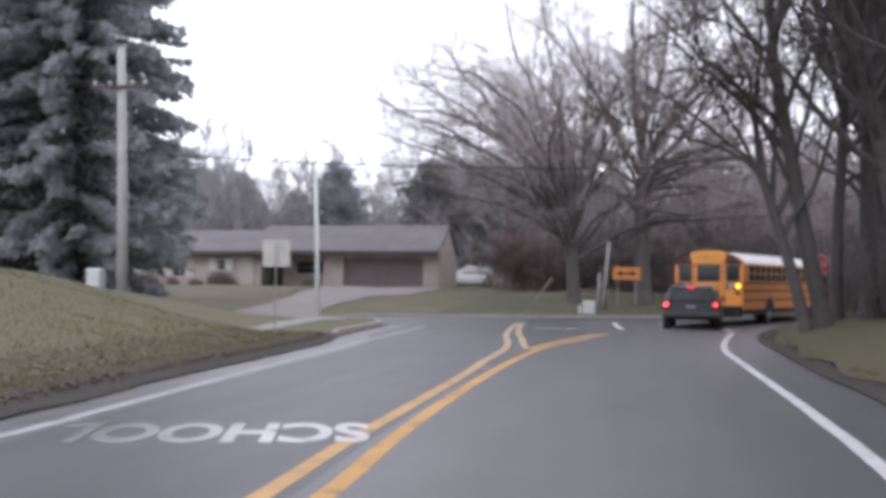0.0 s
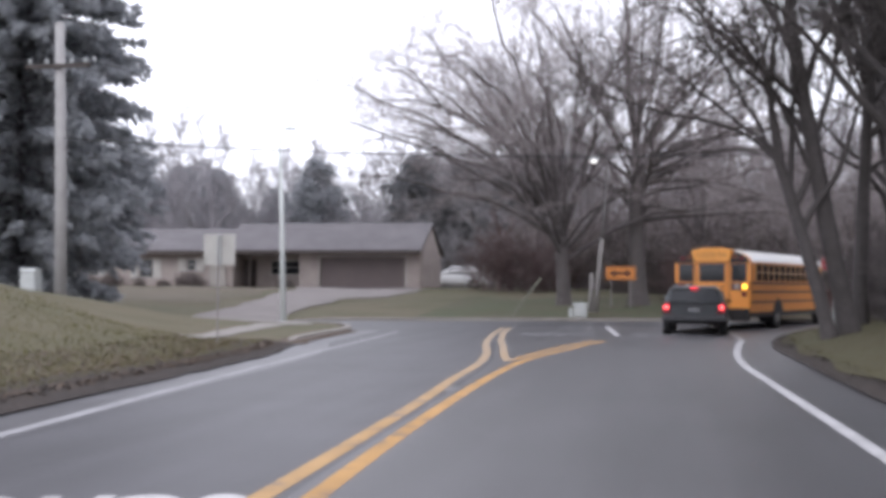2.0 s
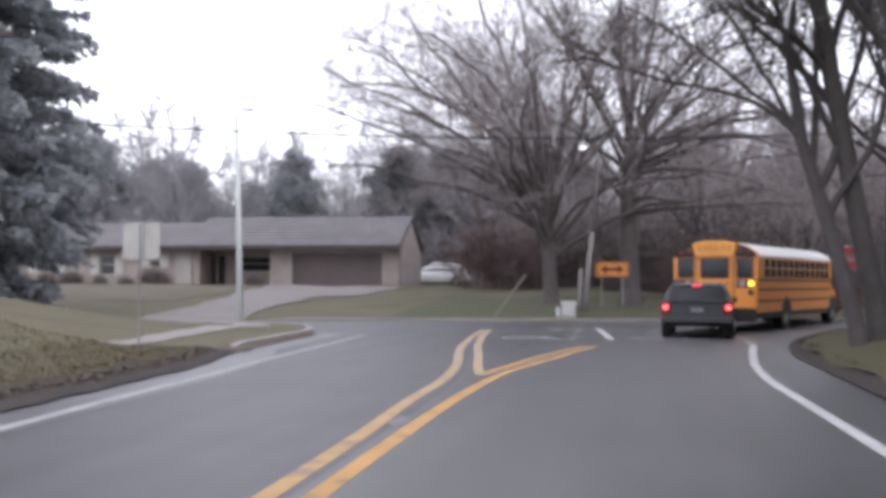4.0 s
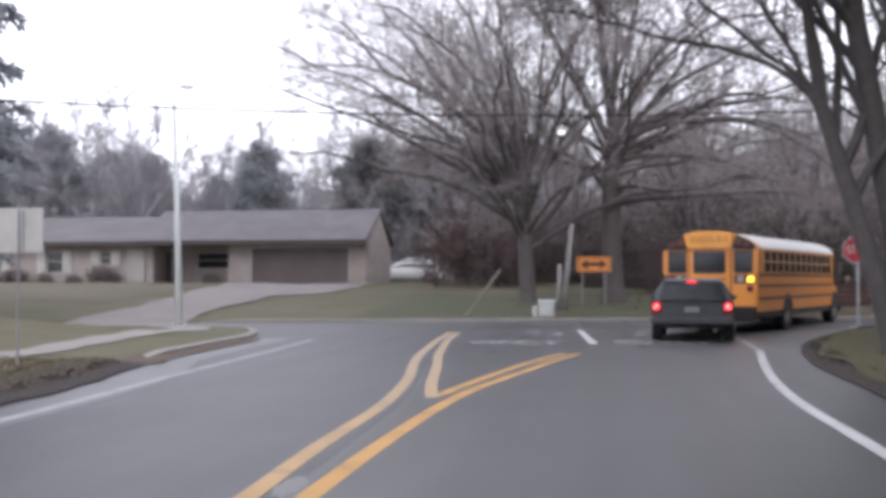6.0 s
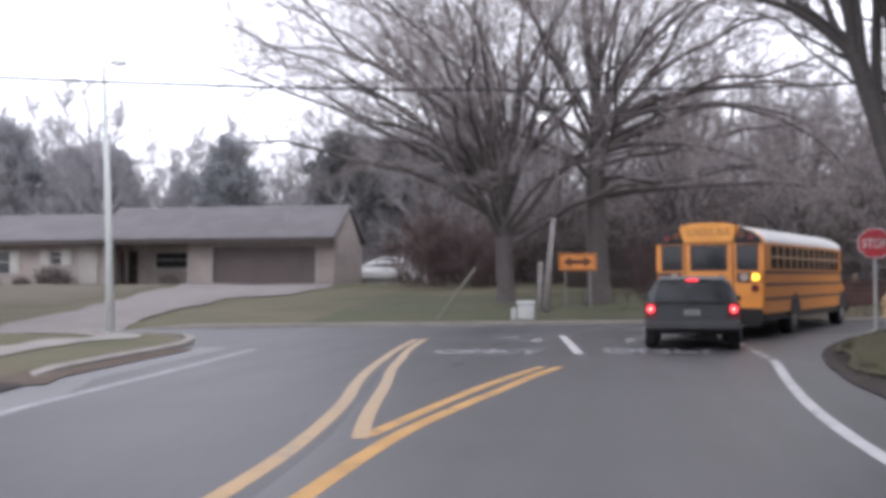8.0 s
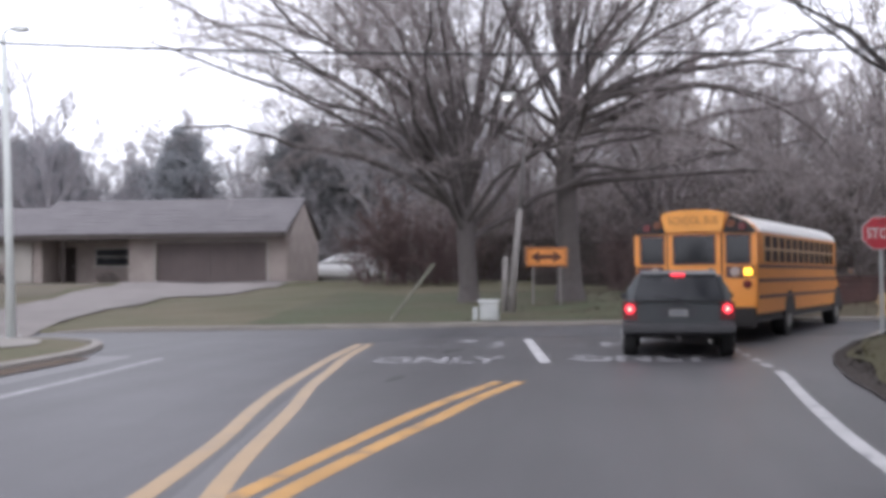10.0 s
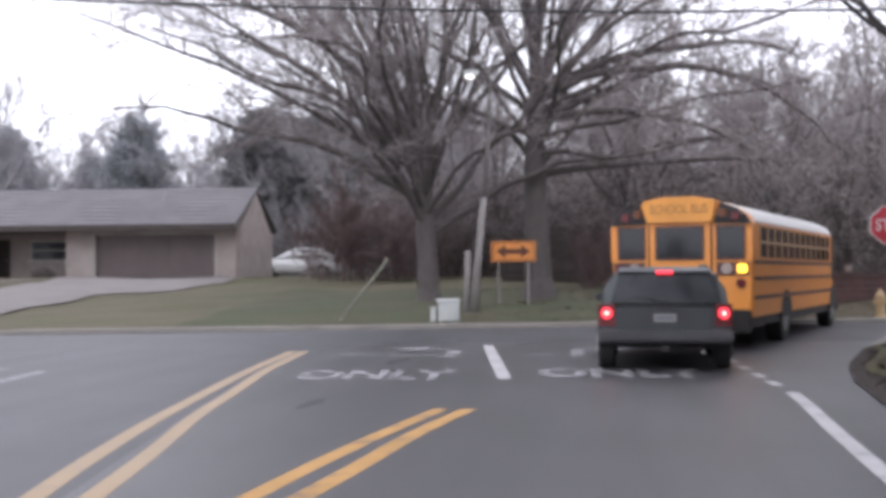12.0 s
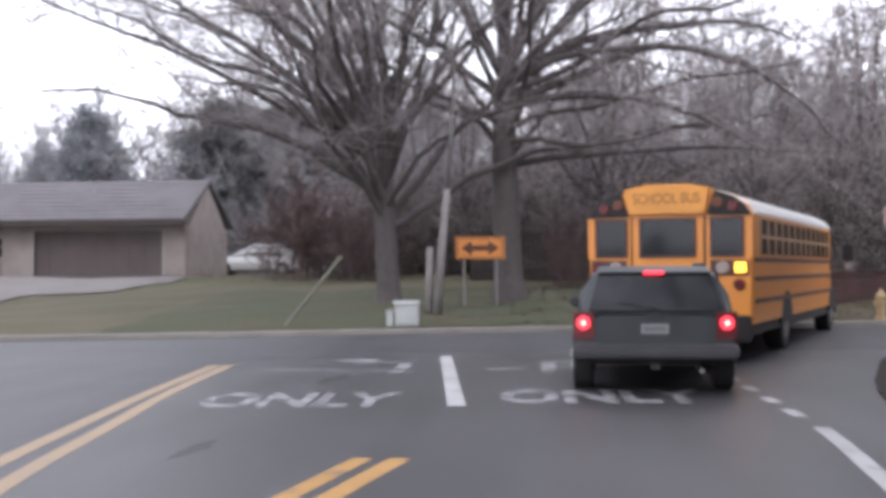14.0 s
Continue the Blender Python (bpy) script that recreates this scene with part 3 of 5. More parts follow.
# ---- leaf litter and grass blades along the verges ----
def scatter(name, spots, material, length, width, seed, flat):
    """Many small blades or leaves: spots is an array of places."""
    r = np.random.RandomState(seed)
    k = len(spots)
    a, lean = r.uniform(0, 2 * np.pi, k), r.uniform(0.0, 0.7, k)
    size, wide = length * r.uniform(0.5, 1.3, k), width * r.uniform(0.6, 1.3, k)
    side = np.stack([np.cos(a), np.sin(a), np.zeros(k)], 1) * wide[:, None]
    if flat:
        tip = np.stack([-np.sin(a), np.cos(a), lean * 0.6], 1) * size[:, None]
    else:
        tip = np.stack([-np.sin(a) * lean, np.cos(a) * lean, np.ones(k)], 1) * size[:, None]
    v = np.stack([spots - side, spots + side, spots + tip], 1).reshape(-1, 3)
    return new(name, fast_mesh(name, v, np.arange(3 * k).reshape(-1, 3), material))


def along(edge, count, low, high, seed, side):
    """Places strewn beside an edge, between low and high metres from it."""
    r = np.random.RandomState(seed)
    e = np.array(edge)
    i = r.randint(0, len(e) - 1, count)
    t = r.uniform(0, 1, (count, 1))
    p, way = e[i] + (e[i + 1] - e[i]) * t, e[i + 1] - e[i]
    way = way / np.linalg.norm(way, axis=1)[:, None]
    d = low + (high - low) * r.uniform(0, 1, count) ** 1.5
    p = p + side * np.stack([-way[:, 1], way[:, 0]], 1) * d[:, None]
    return np.column_stack([p, height(p[:, 0], p[:, 1])])


verge_left = [p for p in LEFT_EDGE if 4 < p[1] < 30.6]
verge_right = [p for p in RIGHT_EDGE if 8 < p[1] < 44]


def litter_band(edge, side, seed, wide=1.0, material=LITTER, over=0.12):
    r = random.Random(seed)
    e = [Vector((x, y)) for x, y in edge]
    v = []
    for i, p in enumerate(e):
        way = (e[min(i + 1, len(e) - 1)] - e[max(i - 1, 0)]).normalized()
        out = Vector((-way.y, way.x)) * side
        reach = max(0.5, wide * (1 + 0.12 * math.sin(i * 0.37) + 0.1 * math.sin(i * 1.13)) + r.uniform(-0.1, 0.1))
        for u in (-over - r.uniform(0, over), 0.15, 0.45, reach):
            q = p + out * u
            v.append((q.x, q.y, max(at(q.x, q.y), 0.0) + 0.025))
    s = Shape().add(v, [(4 * i + k, 4 * i + k + 1, 4 * i + k + 5, 4 * i + k + 4) for i in range(len(e) - 1) for k in range(3)])
    ob = part("leaf_litter", s, material, smooth=True)
    return tagged(ob, "dark brown strip of wet dead leaves along the road edge", "leaf litter", kind="stuff")


litter_band(verge_left, 1, 3, 0.85)
litter_band(verge_right, -1, 4, 0.25, over=0.04)
litter_band([p for p in LEFT_EDGE if 29.4 < p[1] < 38.0], -1, 16, 0.3, FALLEN)
tagged(scatter("dead_leaves", along(verge_left, 15000, -0.15, 2.6, 5, 1) + (0, 0, 0.012), FALLEN, 0.07, 0.035, 6, True), "brown dead leaves strewn on the bank", "leaf litter", kind="stuff")
tagged(scatter("dead_leaves", along(verge_right, 9000, -0.1, 2.2, 7, -1) + (0, 0, 0.012), LITTER, 0.07, 0.035, 8, True), "brown dead leaves strewn under the roadside trees", "leaf litter", kind="stuff")
tagged(scatter("grass", along(verge_left, 26000, 0.5, 9, 9, 1), BLADE, 0.06, 0.012, 10, False), "short straw and olive grass on the bank", "grass", kind="stuff")
tagged(scatter("grass", along(verge_right, 14000, 0.4, 6, 11, -1), BLADE_SHADE, 0.06, 0.012, 12, False), "short olive grass on the verge", "grass", kind="stuff")

corner_right = [p for p in RIGHT_EDGE if 30 < p[1] < 47.5 and p[0] < 9]
tagged(scatter("dead_leaves", along(corner_right, 12000, -0.1, 0.8, 17, -1) + (0, 0, 0.01), LITTER, 0.06, 0.045, 18, True), "dark wet leaves matted along the corner of the verge", "leaf litter", kind="stuff")
tagged(scatter("dead_leaves", along(verge_left, 14000, -0.25, 1.2, 19, 1) + (0, 0, 0.01), FALLEN, 0.06, 0.045, 20, True), "dark wet leaves matted along the foot of the bank", "leaf litter", kind="stuff")

q = np.random.RandomState(14)
u, w = q.uniform(-5.2, 16, 30000), q.uniform(0.4, 13, 30000)
beneath = np.column_stack([u, far_line(u) + w])[q.uniform(0, 1, 30000) < np.clip((u + 5.5) / 4, 0.1, 1)]
beneath = np.column_stack([beneath, height(beneath[:, 0], beneath[:, 1]) + 0.012])
tagged(scatter("dead_leaves", beneath, FALLEN, 0.07, 0.045, 15, True), "brown oak leaves lying thick under the great oaks", "leaf litter", kind="stuff")


# ---- trees ----
def limb(r, p, way, length, radius, bend, lift, pieces, tip=0.35):
    """The points and radii of one crooked limb."""
    pts, rad, way = [p], [radius], way / np.linalg.norm(way)
    for k in range(pieces):
        way = way + r.normal(0, bend, 3) + np.array([0, 0, lift])
        way = way / np.linalg.norm(way)
        pts.append(pts[-1] + way * length / pieces)
        rad.append(radius * (1 - (1 - tip) * (k + 1) / pieces))
    return pts, rad


def fork(r, pts, rad, t, spread):
    """A place along a limb, its radius there and a way that leaves it."""
    k = min(int(t * (len(pts) - 1)), len(pts) - 2)
    u = t * (len(pts) - 1) - k
    p, along_way = pts[k] * (1 - u) + pts[k + 1] * u, pts[k + 1] - pts[k]
    along_way = along_way / np.linalg.norm(along_way)
    side = np.cross(along_way, r.normal(0, 1, 3))
    side = side / (np.linalg.norm(side) + 1e-9)
    return p, rad[k] * (1 - u) + rad[k + 1] * u, along_way * math.cos(spread) + side * math.sin(spread)


def tubes(name, runs, sides, material):
    """One mesh of many tapering tubes."""
    starts, ends, r0, r1 = [], [], [], []
    for pts, rad in runs:
        starts += pts[:-1]
        ends += pts[1:]
        r0 += rad[:-1]
        r1 += rad[1:]
    a, b, r0, r1 = np.array(starts), np.array(ends), np.array(r0), np.array(r1)
    way = b - a
    way = way / (np.linalg.norm(way, axis=1)[:, None] + 1e-9)
    helper = np.where(np.abs(way[:, 2:]) > 0.9, np.array([[1.0, 0, 0]]), np.array([[0, 0, 1.0]]))
    u = np.cross(way, helper)
    u = u / np.linalg.norm(u, axis=1)[:, None]
    w = np.cross(way, u)
    ang = 2 * np.pi * np.arange(sides) / sides
    ring = u[:, None] * np.cos(ang)[None, :, None] + w[:, None] * np.sin(ang)[None, :, None]
    v = np.concatenate([a[:, None] + ring * r0[:, None, None], b[:, None] + ring * r1[:, None, None]], 1).reshape(-1, 3)
    base = np.arange(len(a))[:, None] * 2 * sides
    k = np.arange(sides)[None]
    k2 = (k + 1) % sides
    f = np.stack([base + k, base + k2, base + sides + k2, base + sides + k], -1).reshape(-1, 4)
    me = fast_mesh(name, v, f, material)
    me.polygons.foreach_set("use_smooth", np.ones(len(me.polygons), bool))
    return me


def arched(r, p, bearing, rise, end_rise, length, radius, crook, pieces, tip):
    """The points and radii of a crooked limb that leaves at one rise and ends at another, in degrees."""
    pts, rad, turn, tilt = [p], [radius], 0.0, 0.0
    for k in range(pieces):
        s = (k + 0.5) / pieces
        turn, tilt = turn + r.normal(0, crook), 0.55 * tilt + r.normal(0, crook)
        b, e = math.radians(bearing) + turn, math.radians(rise + (end_rise - rise) * s) + tilt
        pts.append(pts[-1] + np.array([math.cos(b) * math.cos(e), math.sin(b) * math.cos(e), math.sin(e)]) * length / pieces)
        rad.append(radius * (1 - (1 - tip) * ((k + 1) / pieces) ** 0.8))
    return pts, rad


def bare_tree(name, m, label, seed, trunk_h, trunk_r, limbs, branches, twigs, sprigs, bark=BARK, twig=TWIG, bough=None, lean=(0, 0), thin=1.0, group="", split=False, crook=0.13):
    """A leafless tree. limbs: rows of (height share, bearing, rise, end rise, length, radius) and, if it differs, crook; angles in degrees."""
    r = np.random.RandomState(seed)
    tree = thing(name, m, label, "tree", group)
    trunk = limb(r, np.array([0, 0, -0.3]), np.array([lean[0], lean[1], 1.0]), (trunk_h + 0.3) * math.hypot(1, *lean), trunk_r, 0.035, 0.0, 7, 0.66)
    trunk[1][0] *= 1.35
    big, small, fine = [trunk], [], []
    for k, (share, bearing, rise, end_rise, length, radius, *own) in enumerate(limbs):
        r = np.random.RandomState(seed * 97 + k)
        p, _, _ = fork(r, *trunk, min(share, 0.99), 0.5)
        main = arched(r, p, bearing, rise, end_rise, length, radius, own[0] if own else crook, 13, 0.16)
        big.append(main)
        for _ in range(branches):
            t = 0.16 + 0.84 * r.uniform(0, 1) ** r.choice((0.65, 0.65, 1.5))
            p, q, _ = fork(r, *main, t, 0.5)
            j = min(int(t * 13), 12)
            way = main[0][j + 1] - main[0][j]
            b, e = math.degrees(math.atan2(way[1], way[0])), math.degrees(math.asin(way[2] / np.linalg.norm(way)))
            up = e + r.uniform(-22, 42)
            sub = arched(r, p, b + r.choice((-1, 1)) * r.uniform(18, 75), up, up - r.uniform(-12, 40), length * r.uniform(0.2, 0.46) * (1.15 - 0.5 * t), max(q * r.uniform(0.35, 0.55), 0.018 * thin), 0.24, 8, 0.3)
            small.append(sub)
            for _ in range(twigs):
                p, q, way = fork(r, *sub, r.uniform(0.12, 1.0), r.uniform(0.4, 1.1))
                if way[2] < -0.45:
                    way[2] = -0.2
                t = limb(r, p, way, length * r.uniform(0.08, 0.2), max(q * 0.5, 0.012 * thin), 0.27, 0.0, 4, 0.5)
                fine.append(t)
                for _ in range(sprigs):
                    p, q, way = fork(r, *t, r.uniform(0.1, 1.0), r.uniform(0.4, 1.1))
                    fine.append(limb(r, p, way, length * r.uniform(0.04, 0.09), 0.007 * thin, 0.25, 0.0, 2, 0.6))
    rough_parts = [("trunk", big[:1], 10, bark, "")] + [("limb", [run], 7, bark, "") for run in big[1:]] if split else [("trunk", big, 8, bark, "")]
    for key, runs, sides, material, kind in rough_parts + [("branchwork", small, 5, bough or bark, "stuff"), ("crown", fine, 3, twig, "stuff")]:
        ob = tagged(new(key, tubes(key, runs, sides, material)), kind=kind)
        ob.parent = tree
    return tree


def spread_limbs(seed, count, length, radius, rise=(25, 80), low=0.35, fall=18):
    """Limbs all round a trunk, the higher ones steeper; each one bends outwards by fall degrees."""
    r = random.Random(seed)
    rows = []
    for k in range(count):
        up = rise[0] + (rise[1] - rise[0]) * (k / count) ** 0.8 + r.uniform(-7, 7)
        rows.append((low + (0.99 - low) * (k + 0.5) / count, (k * 137.5 + r.uniform(-28, 28)) % 360, up, up - fall * r.uniform(0.2, 1.6), length * r.uniform(0.72, 1.12), radius * r.uniform(0.65, 1.1)))
    return rows


def spruce(name, m, label, seed, tall, wide, needle, sprays, group="", droop=0.25, bare=1.0, tiers=34, taper=0.55):
    """A conifer: a trunk and tiers of drooping boughs set with needle sprays."""
    r = np.random.RandomState(seed)
    tree = thing(name, m, label, "tree", group)
    ob = new("trunk", tubes("trunk", [limb(r, np.array([0, 0, -0.3]), np.array([0, 0, 1.0]), tall, wide * 0.06, 0.01, 0, 8, 0.1)], 8, BARK))
    ob.parent = tree
    boughs, v = [], []
    for k in range(tiers):
        z = bare + (tall - bare) * (k / tiers) ** 1.05
        reach = wide * (1 - z / tall) ** taper * min(1, 0.54 + 0.1 * z) * r.uniform(0.8, 1.12)
        for j in range(9):
            a = j * 2 * np.pi / 9 + k * 0.7 + r.uniform(-0.25, 0.25)
            length = max(reach * r.uniform(0.8, 1.06), 0.4)
            way = np.array([math.cos(a), math.sin(a), r.uniform(-0.1, 0.2)])
            pts, rad = limb(r, np.array([0, 0, z]), way, length, 0.05, 0.05, -droop * 0.25, 5, 0.3)
            boughs.append((pts, rad))
            line_pts = np.array(pts)
            t = r.uniform(0.0, 1.0, sprays) ** 0.7 * (len(pts) - 1)
            i = np.minimum(t.astype(int), len(pts) - 2)
            p = line_pts[i] + (line_pts[i + 1] - line_pts[i]) * (t - i)[:, None] + r.normal(0, 1, (sprays, 3)) * (0.05, 0.05, 0.08)
            out = (line_pts[-1] - line_pts[0]) / np.linalg.norm(line_pts[-1] - line_pts[0])
            side = np.array([-out[1], out[0], 0])
            size = r.uniform(0.22, 0.52, sprays)[:, None] * (0.5 + 0.5 * length / wide)
            d = out * r.uniform(0.1, 0.9, (sprays, 1)) + side * r.uniform(-0.9, 0.9, (sprays, 1)) + np.array([0, 0, 1.0]) * r.uniform(-1.1, 0.3, (sprays, 1))
            d = d / np.linalg.norm(d, axis=1)[:, None] * size
            wv = np.cross(d, r.normal(0, 1, (sprays, 3)))
            wv = wv / (np.linalg.norm(wv, axis=1)[:, None] + 1e-9) * size * 0.2
            v.append(np.stack([p, p + d * 0.45 + wv, p + d, p + d * 0.45 - wv], 1).reshape(-1, 3))
    ob = tagged(new("branchwork", tubes("branchwork", boughs, 4, BARK)), kind="stuff")
    ob.parent = tree
    v = np.concatenate(v)
    ob = tagged(new("crown", fast_mesh("crown", v, np.arange(len(v)).reshape(-1, 4), needle)), kind="stuff")
    ob.parent = tree
    return tree


def place(x, y, turn=0.0, size=1.0, sink=0.0):
    return pose(x, y, at(x, y) - sink, 0, 0, turn) @ Matrix.Scale(size, 4)


# the two great trees beyond the junction; bearings: 0 points along +x, 90 away from the camera
GREAT = spread_limbs(5, 22, 11.5, 0.13, (38, 84), 0.5, 34) + [
    (0.74, 180, 30, -2, 10.2, 0.16, 0.12), (0.95, 180, 58, 0, 12.6, 0.16, 0.09), (0.97, 183, 62, 14, 11.0, 0.16, 0.1), (0.99, 186, 72, 36, 12.0, 0.16),
    (0.9, 174, 46, 8, 11.0, 0.14), (0.88, 179, 38, 12, 11.6, 0.14, 0.1), (0.92, 184, 46, 20, 12.0, 0.14, 0.1), (0.85, 208, 42, 4, 10.5, 0.13), (0.99, 170, 66, 20, 12.0, 0.14),
    (0.99, 192, 80, 56, 12.5, 0.17), (0.99, 8, 78, 44, 12.0, 0.16), (0.72, 222, 26, -12, 8.5, 0.11),
    (0.86, 235, 40, 2, 10.0, 0.12), (0.9, 140, 46, 8, 10.0, 0.12), (0.9, 20, 54, 16, 9.5, 0.13),
    (0.95, 350, 64, 24, 10.0, 0.14), (0.98, 165, 54, 18, 12.5, 0.14)]
bare_tree("oak_tree", place(-5.02, 57.0), "large leafless grey-brown oak with many upswept limbs behind the junction", 21, 4.2, 0.36, GREAT, 10, 8, 5, bough=BOUGH, thin=0.8, split=True, crook=0.17)
SECOND = spread_limbs(6, 12, 11.0, 0.12, (40, 84), 0.62, 30) + [
    (0.99, 0, 33, -14, 9.8, 0.21, 0.06), (0.97, 352, 34, -52, 10.0, 0.16, 0.07), (0.88, 3, 29, -18, 8.9, 0.18, 0.06), (0.87, 355, 18, -38, 7.8, 0.15, 0.06),
    (0.63, 0, 7, -5, 9.3, 0.13, 0.05), (0.99, 0, 72, 14, 8.4, 0.16), (0.99, 12, 68, 32, 10.0, 0.16), (0.99, 180, 86, 78, 9.0, 0.26), (0.98, 30, 82, 60, 9.5, 0.2),
    (0.95, 8, 48, 0, 10.0, 0.14), (0.92, 340, 42, -6, 9.5, 0.13), (0.99, 345, 58, 8, 10.5, 0.14), (0.9, 200, 48, 20, 8.0, 0.12), (0.8, 165, 34, 8, 7.5, 0.11),
    (0.97, 215, 60, 30, 9.0, 0.13), (0.78, 20, 20, -10, 8.5, 0.1), (0.72, 320, 14, -14, 8.0, 0.1)]
bare_tree("oak_tree", place(-1.68, 58.6), "tall thick-trunked leafless oak with arching limbs over the street", 22, 6.4, 0.47, SECOND, 10, 8, 5, bough=BOUGH, thin=0.9, lean=(-0.03, 0), split=True, crook=0.15)

# trees on the right verge; rows of limbs as above
LEANING = [(0.93, 180, 38, -10, 5.2, 0.062), (0.99, 178, 76, 84, 6.0, 0.09), (0.97, 120, 66, 80, 6.0, 0.075), (0.72, 30, 72, 86, 7.5, 0.1), (0.8, 70, 70, 84, 7.0, 0.085), (0.9, 250, 58, 60, 5.0, 0.065), (0.99, 200, 64, 36, 5.0, 0.06), (0.98, 150, 48, 20, 5.0, 0.06), (0.6, 350, 60, 80, 6.5, 0.09)]
UPRIGHT = [(0.5, 185, 50, 30, 6.0, 0.08), (0.6, 140, 56, 44, 6.5, 0.09), (0.7, 200, 48, 26, 6.5, 0.09), (0.75, 30, 58, 62, 7.0, 0.1), (0.82, 175, 62, 46, 7.0, 0.1), (0.88, 90, 64, 60, 7.0, 0.1), (0.93, 230, 66, 54, 7.0, 0.1), (0.97, 160, 78, 80, 8.0, 0.13), (0.99, 330, 74, 70, 8.0, 0.12), (0.99, 20, 80, 76, 8.0, 0.11)]
VERGE = [(0.55, 185, 62, 44, 7.4, 0.11), (0.65, 135, 58, 40, 7.4, 0.11), (0.7, 175, 50, 22, 7.4, 0.11), (0.76, 205, 60, 50, 7.4, 0.11), (0.95, 180, 74, 70, 7.4, 0.11), (0.88, 75, 66, 56, 6.6, 0.1), (0.5, 170, 42, 20, 6.6, 0.12), (0.6, 195, 55, 40, 7.4, 0.13), (0.66, 100, 50, 36, 6.6, 0.12), (0.72, 260, 55, 44, 6.6, 0.12), (0.8, 150, 66, 60, 7.4, 0.12), (0.86, 20, 55, 50, 6.6, 0.12), (0.92, 220, 72, 64, 7.4, 0.12), (0.99, 320, 76, 74, 7.4, 0.12)]
BLACK = dict(bark=DARKBARK, twig=DARKTWIG, thin=1.1, group="verge trees")
bare_tree("maple_tree", place(3.3, 31.0), "leafless dark-trunked roadside tree leaning out over the road", 31, 4.3, 0.18, LEANING, 9, 8, 4, lean=(-0.18, 0), split=True, **BLACK)
bare_tree("maple_tree", place(3.8, 31.5, 20), "leafless dark upright roadside tree close to its leaning neighbour", 35, 7.5, 0.23, UPRIGHT, 9, 7, 4, lean=(-0.13, 0.04), split=True, **BLACK)
bare_tree("maple_tree", place(4.4, 34.2, 200), "slim leafless dark upright tree in the verge clump", 37, 7.8, 0.19, UPRIGHT, 8, 6, 3, lean=(0.05, 0.03), **BLACK)
bare_tree("maple_tree", place(5.9, 30.2, 40), "leafless dark-trunked roadside tree leaning over the verge", 32, 7.6, 0.26, VERGE[3:], 6, 5, 3, lean=(-0.24, 0), split=True, **BLACK)
bare_tree("maple_tree", place(8.4, 42.5, 100), "slender leafless tree among the verge trees", 33, 7.5, 0.22, VERGE, 8, 8, 3, **BLACK)

verge = bare_tree("maple_tree", place(7.4, 46.9, 70), "leafless dark-trunked tree at the street corner", 34, 7.5, 0.28, VERGE, 8, 6, 3, **BLACK)
# from (8.0, 29) on: unseen trees added to keep sky light off the road
for x, y, a, s in ((6.3, 39.2, 150, 0.95), (7.3, 43.2, 220, 1.05), (10.2, 44.5, 20, 1.1), (5.3, 34.2, 200, 1.0), (8.0, 29, 40, 1.1), (7.2, 24, 120, 1.05), (8.4, 19, 300, 1.1), (7.3, 13.5, 10, 1.0), (8.6, 8, 160, 1.15), (7.6, 2, 250, 1.05), (9.0, -5, 90, 1.1), (11.5, 28, 0, 1.1), (12.5, 20, 130, 1.2), (12, 11, 210, 1.15), (13, 3, 310, 1.2)):
    copy_thing(verge, place(x, y, a, s))

# the dark spruces beside the bank
spruce("spruce_tree", place(-23.6, 42.2), "tall dense dark blue-green spruce behind the bank", 41, 25, 5.7, NEEDLE, 190, group="spruces", bare=0.5, tiers=96)
spruce("spruce_tree", place(-29.5, 45.5), "tall dense dark spruce standing behind its neighbour", 42, 22, 5.7, NEEDLE, 170, group="spruces", bare=0.5, tiers=74)
spruce("spruce_tree", place(-28.0, 38.5), "dark spruce at the back of the bank", 43, 17, 4.2, NEEDLE, 130, group="spruces", bare=0.5, tiers=60)

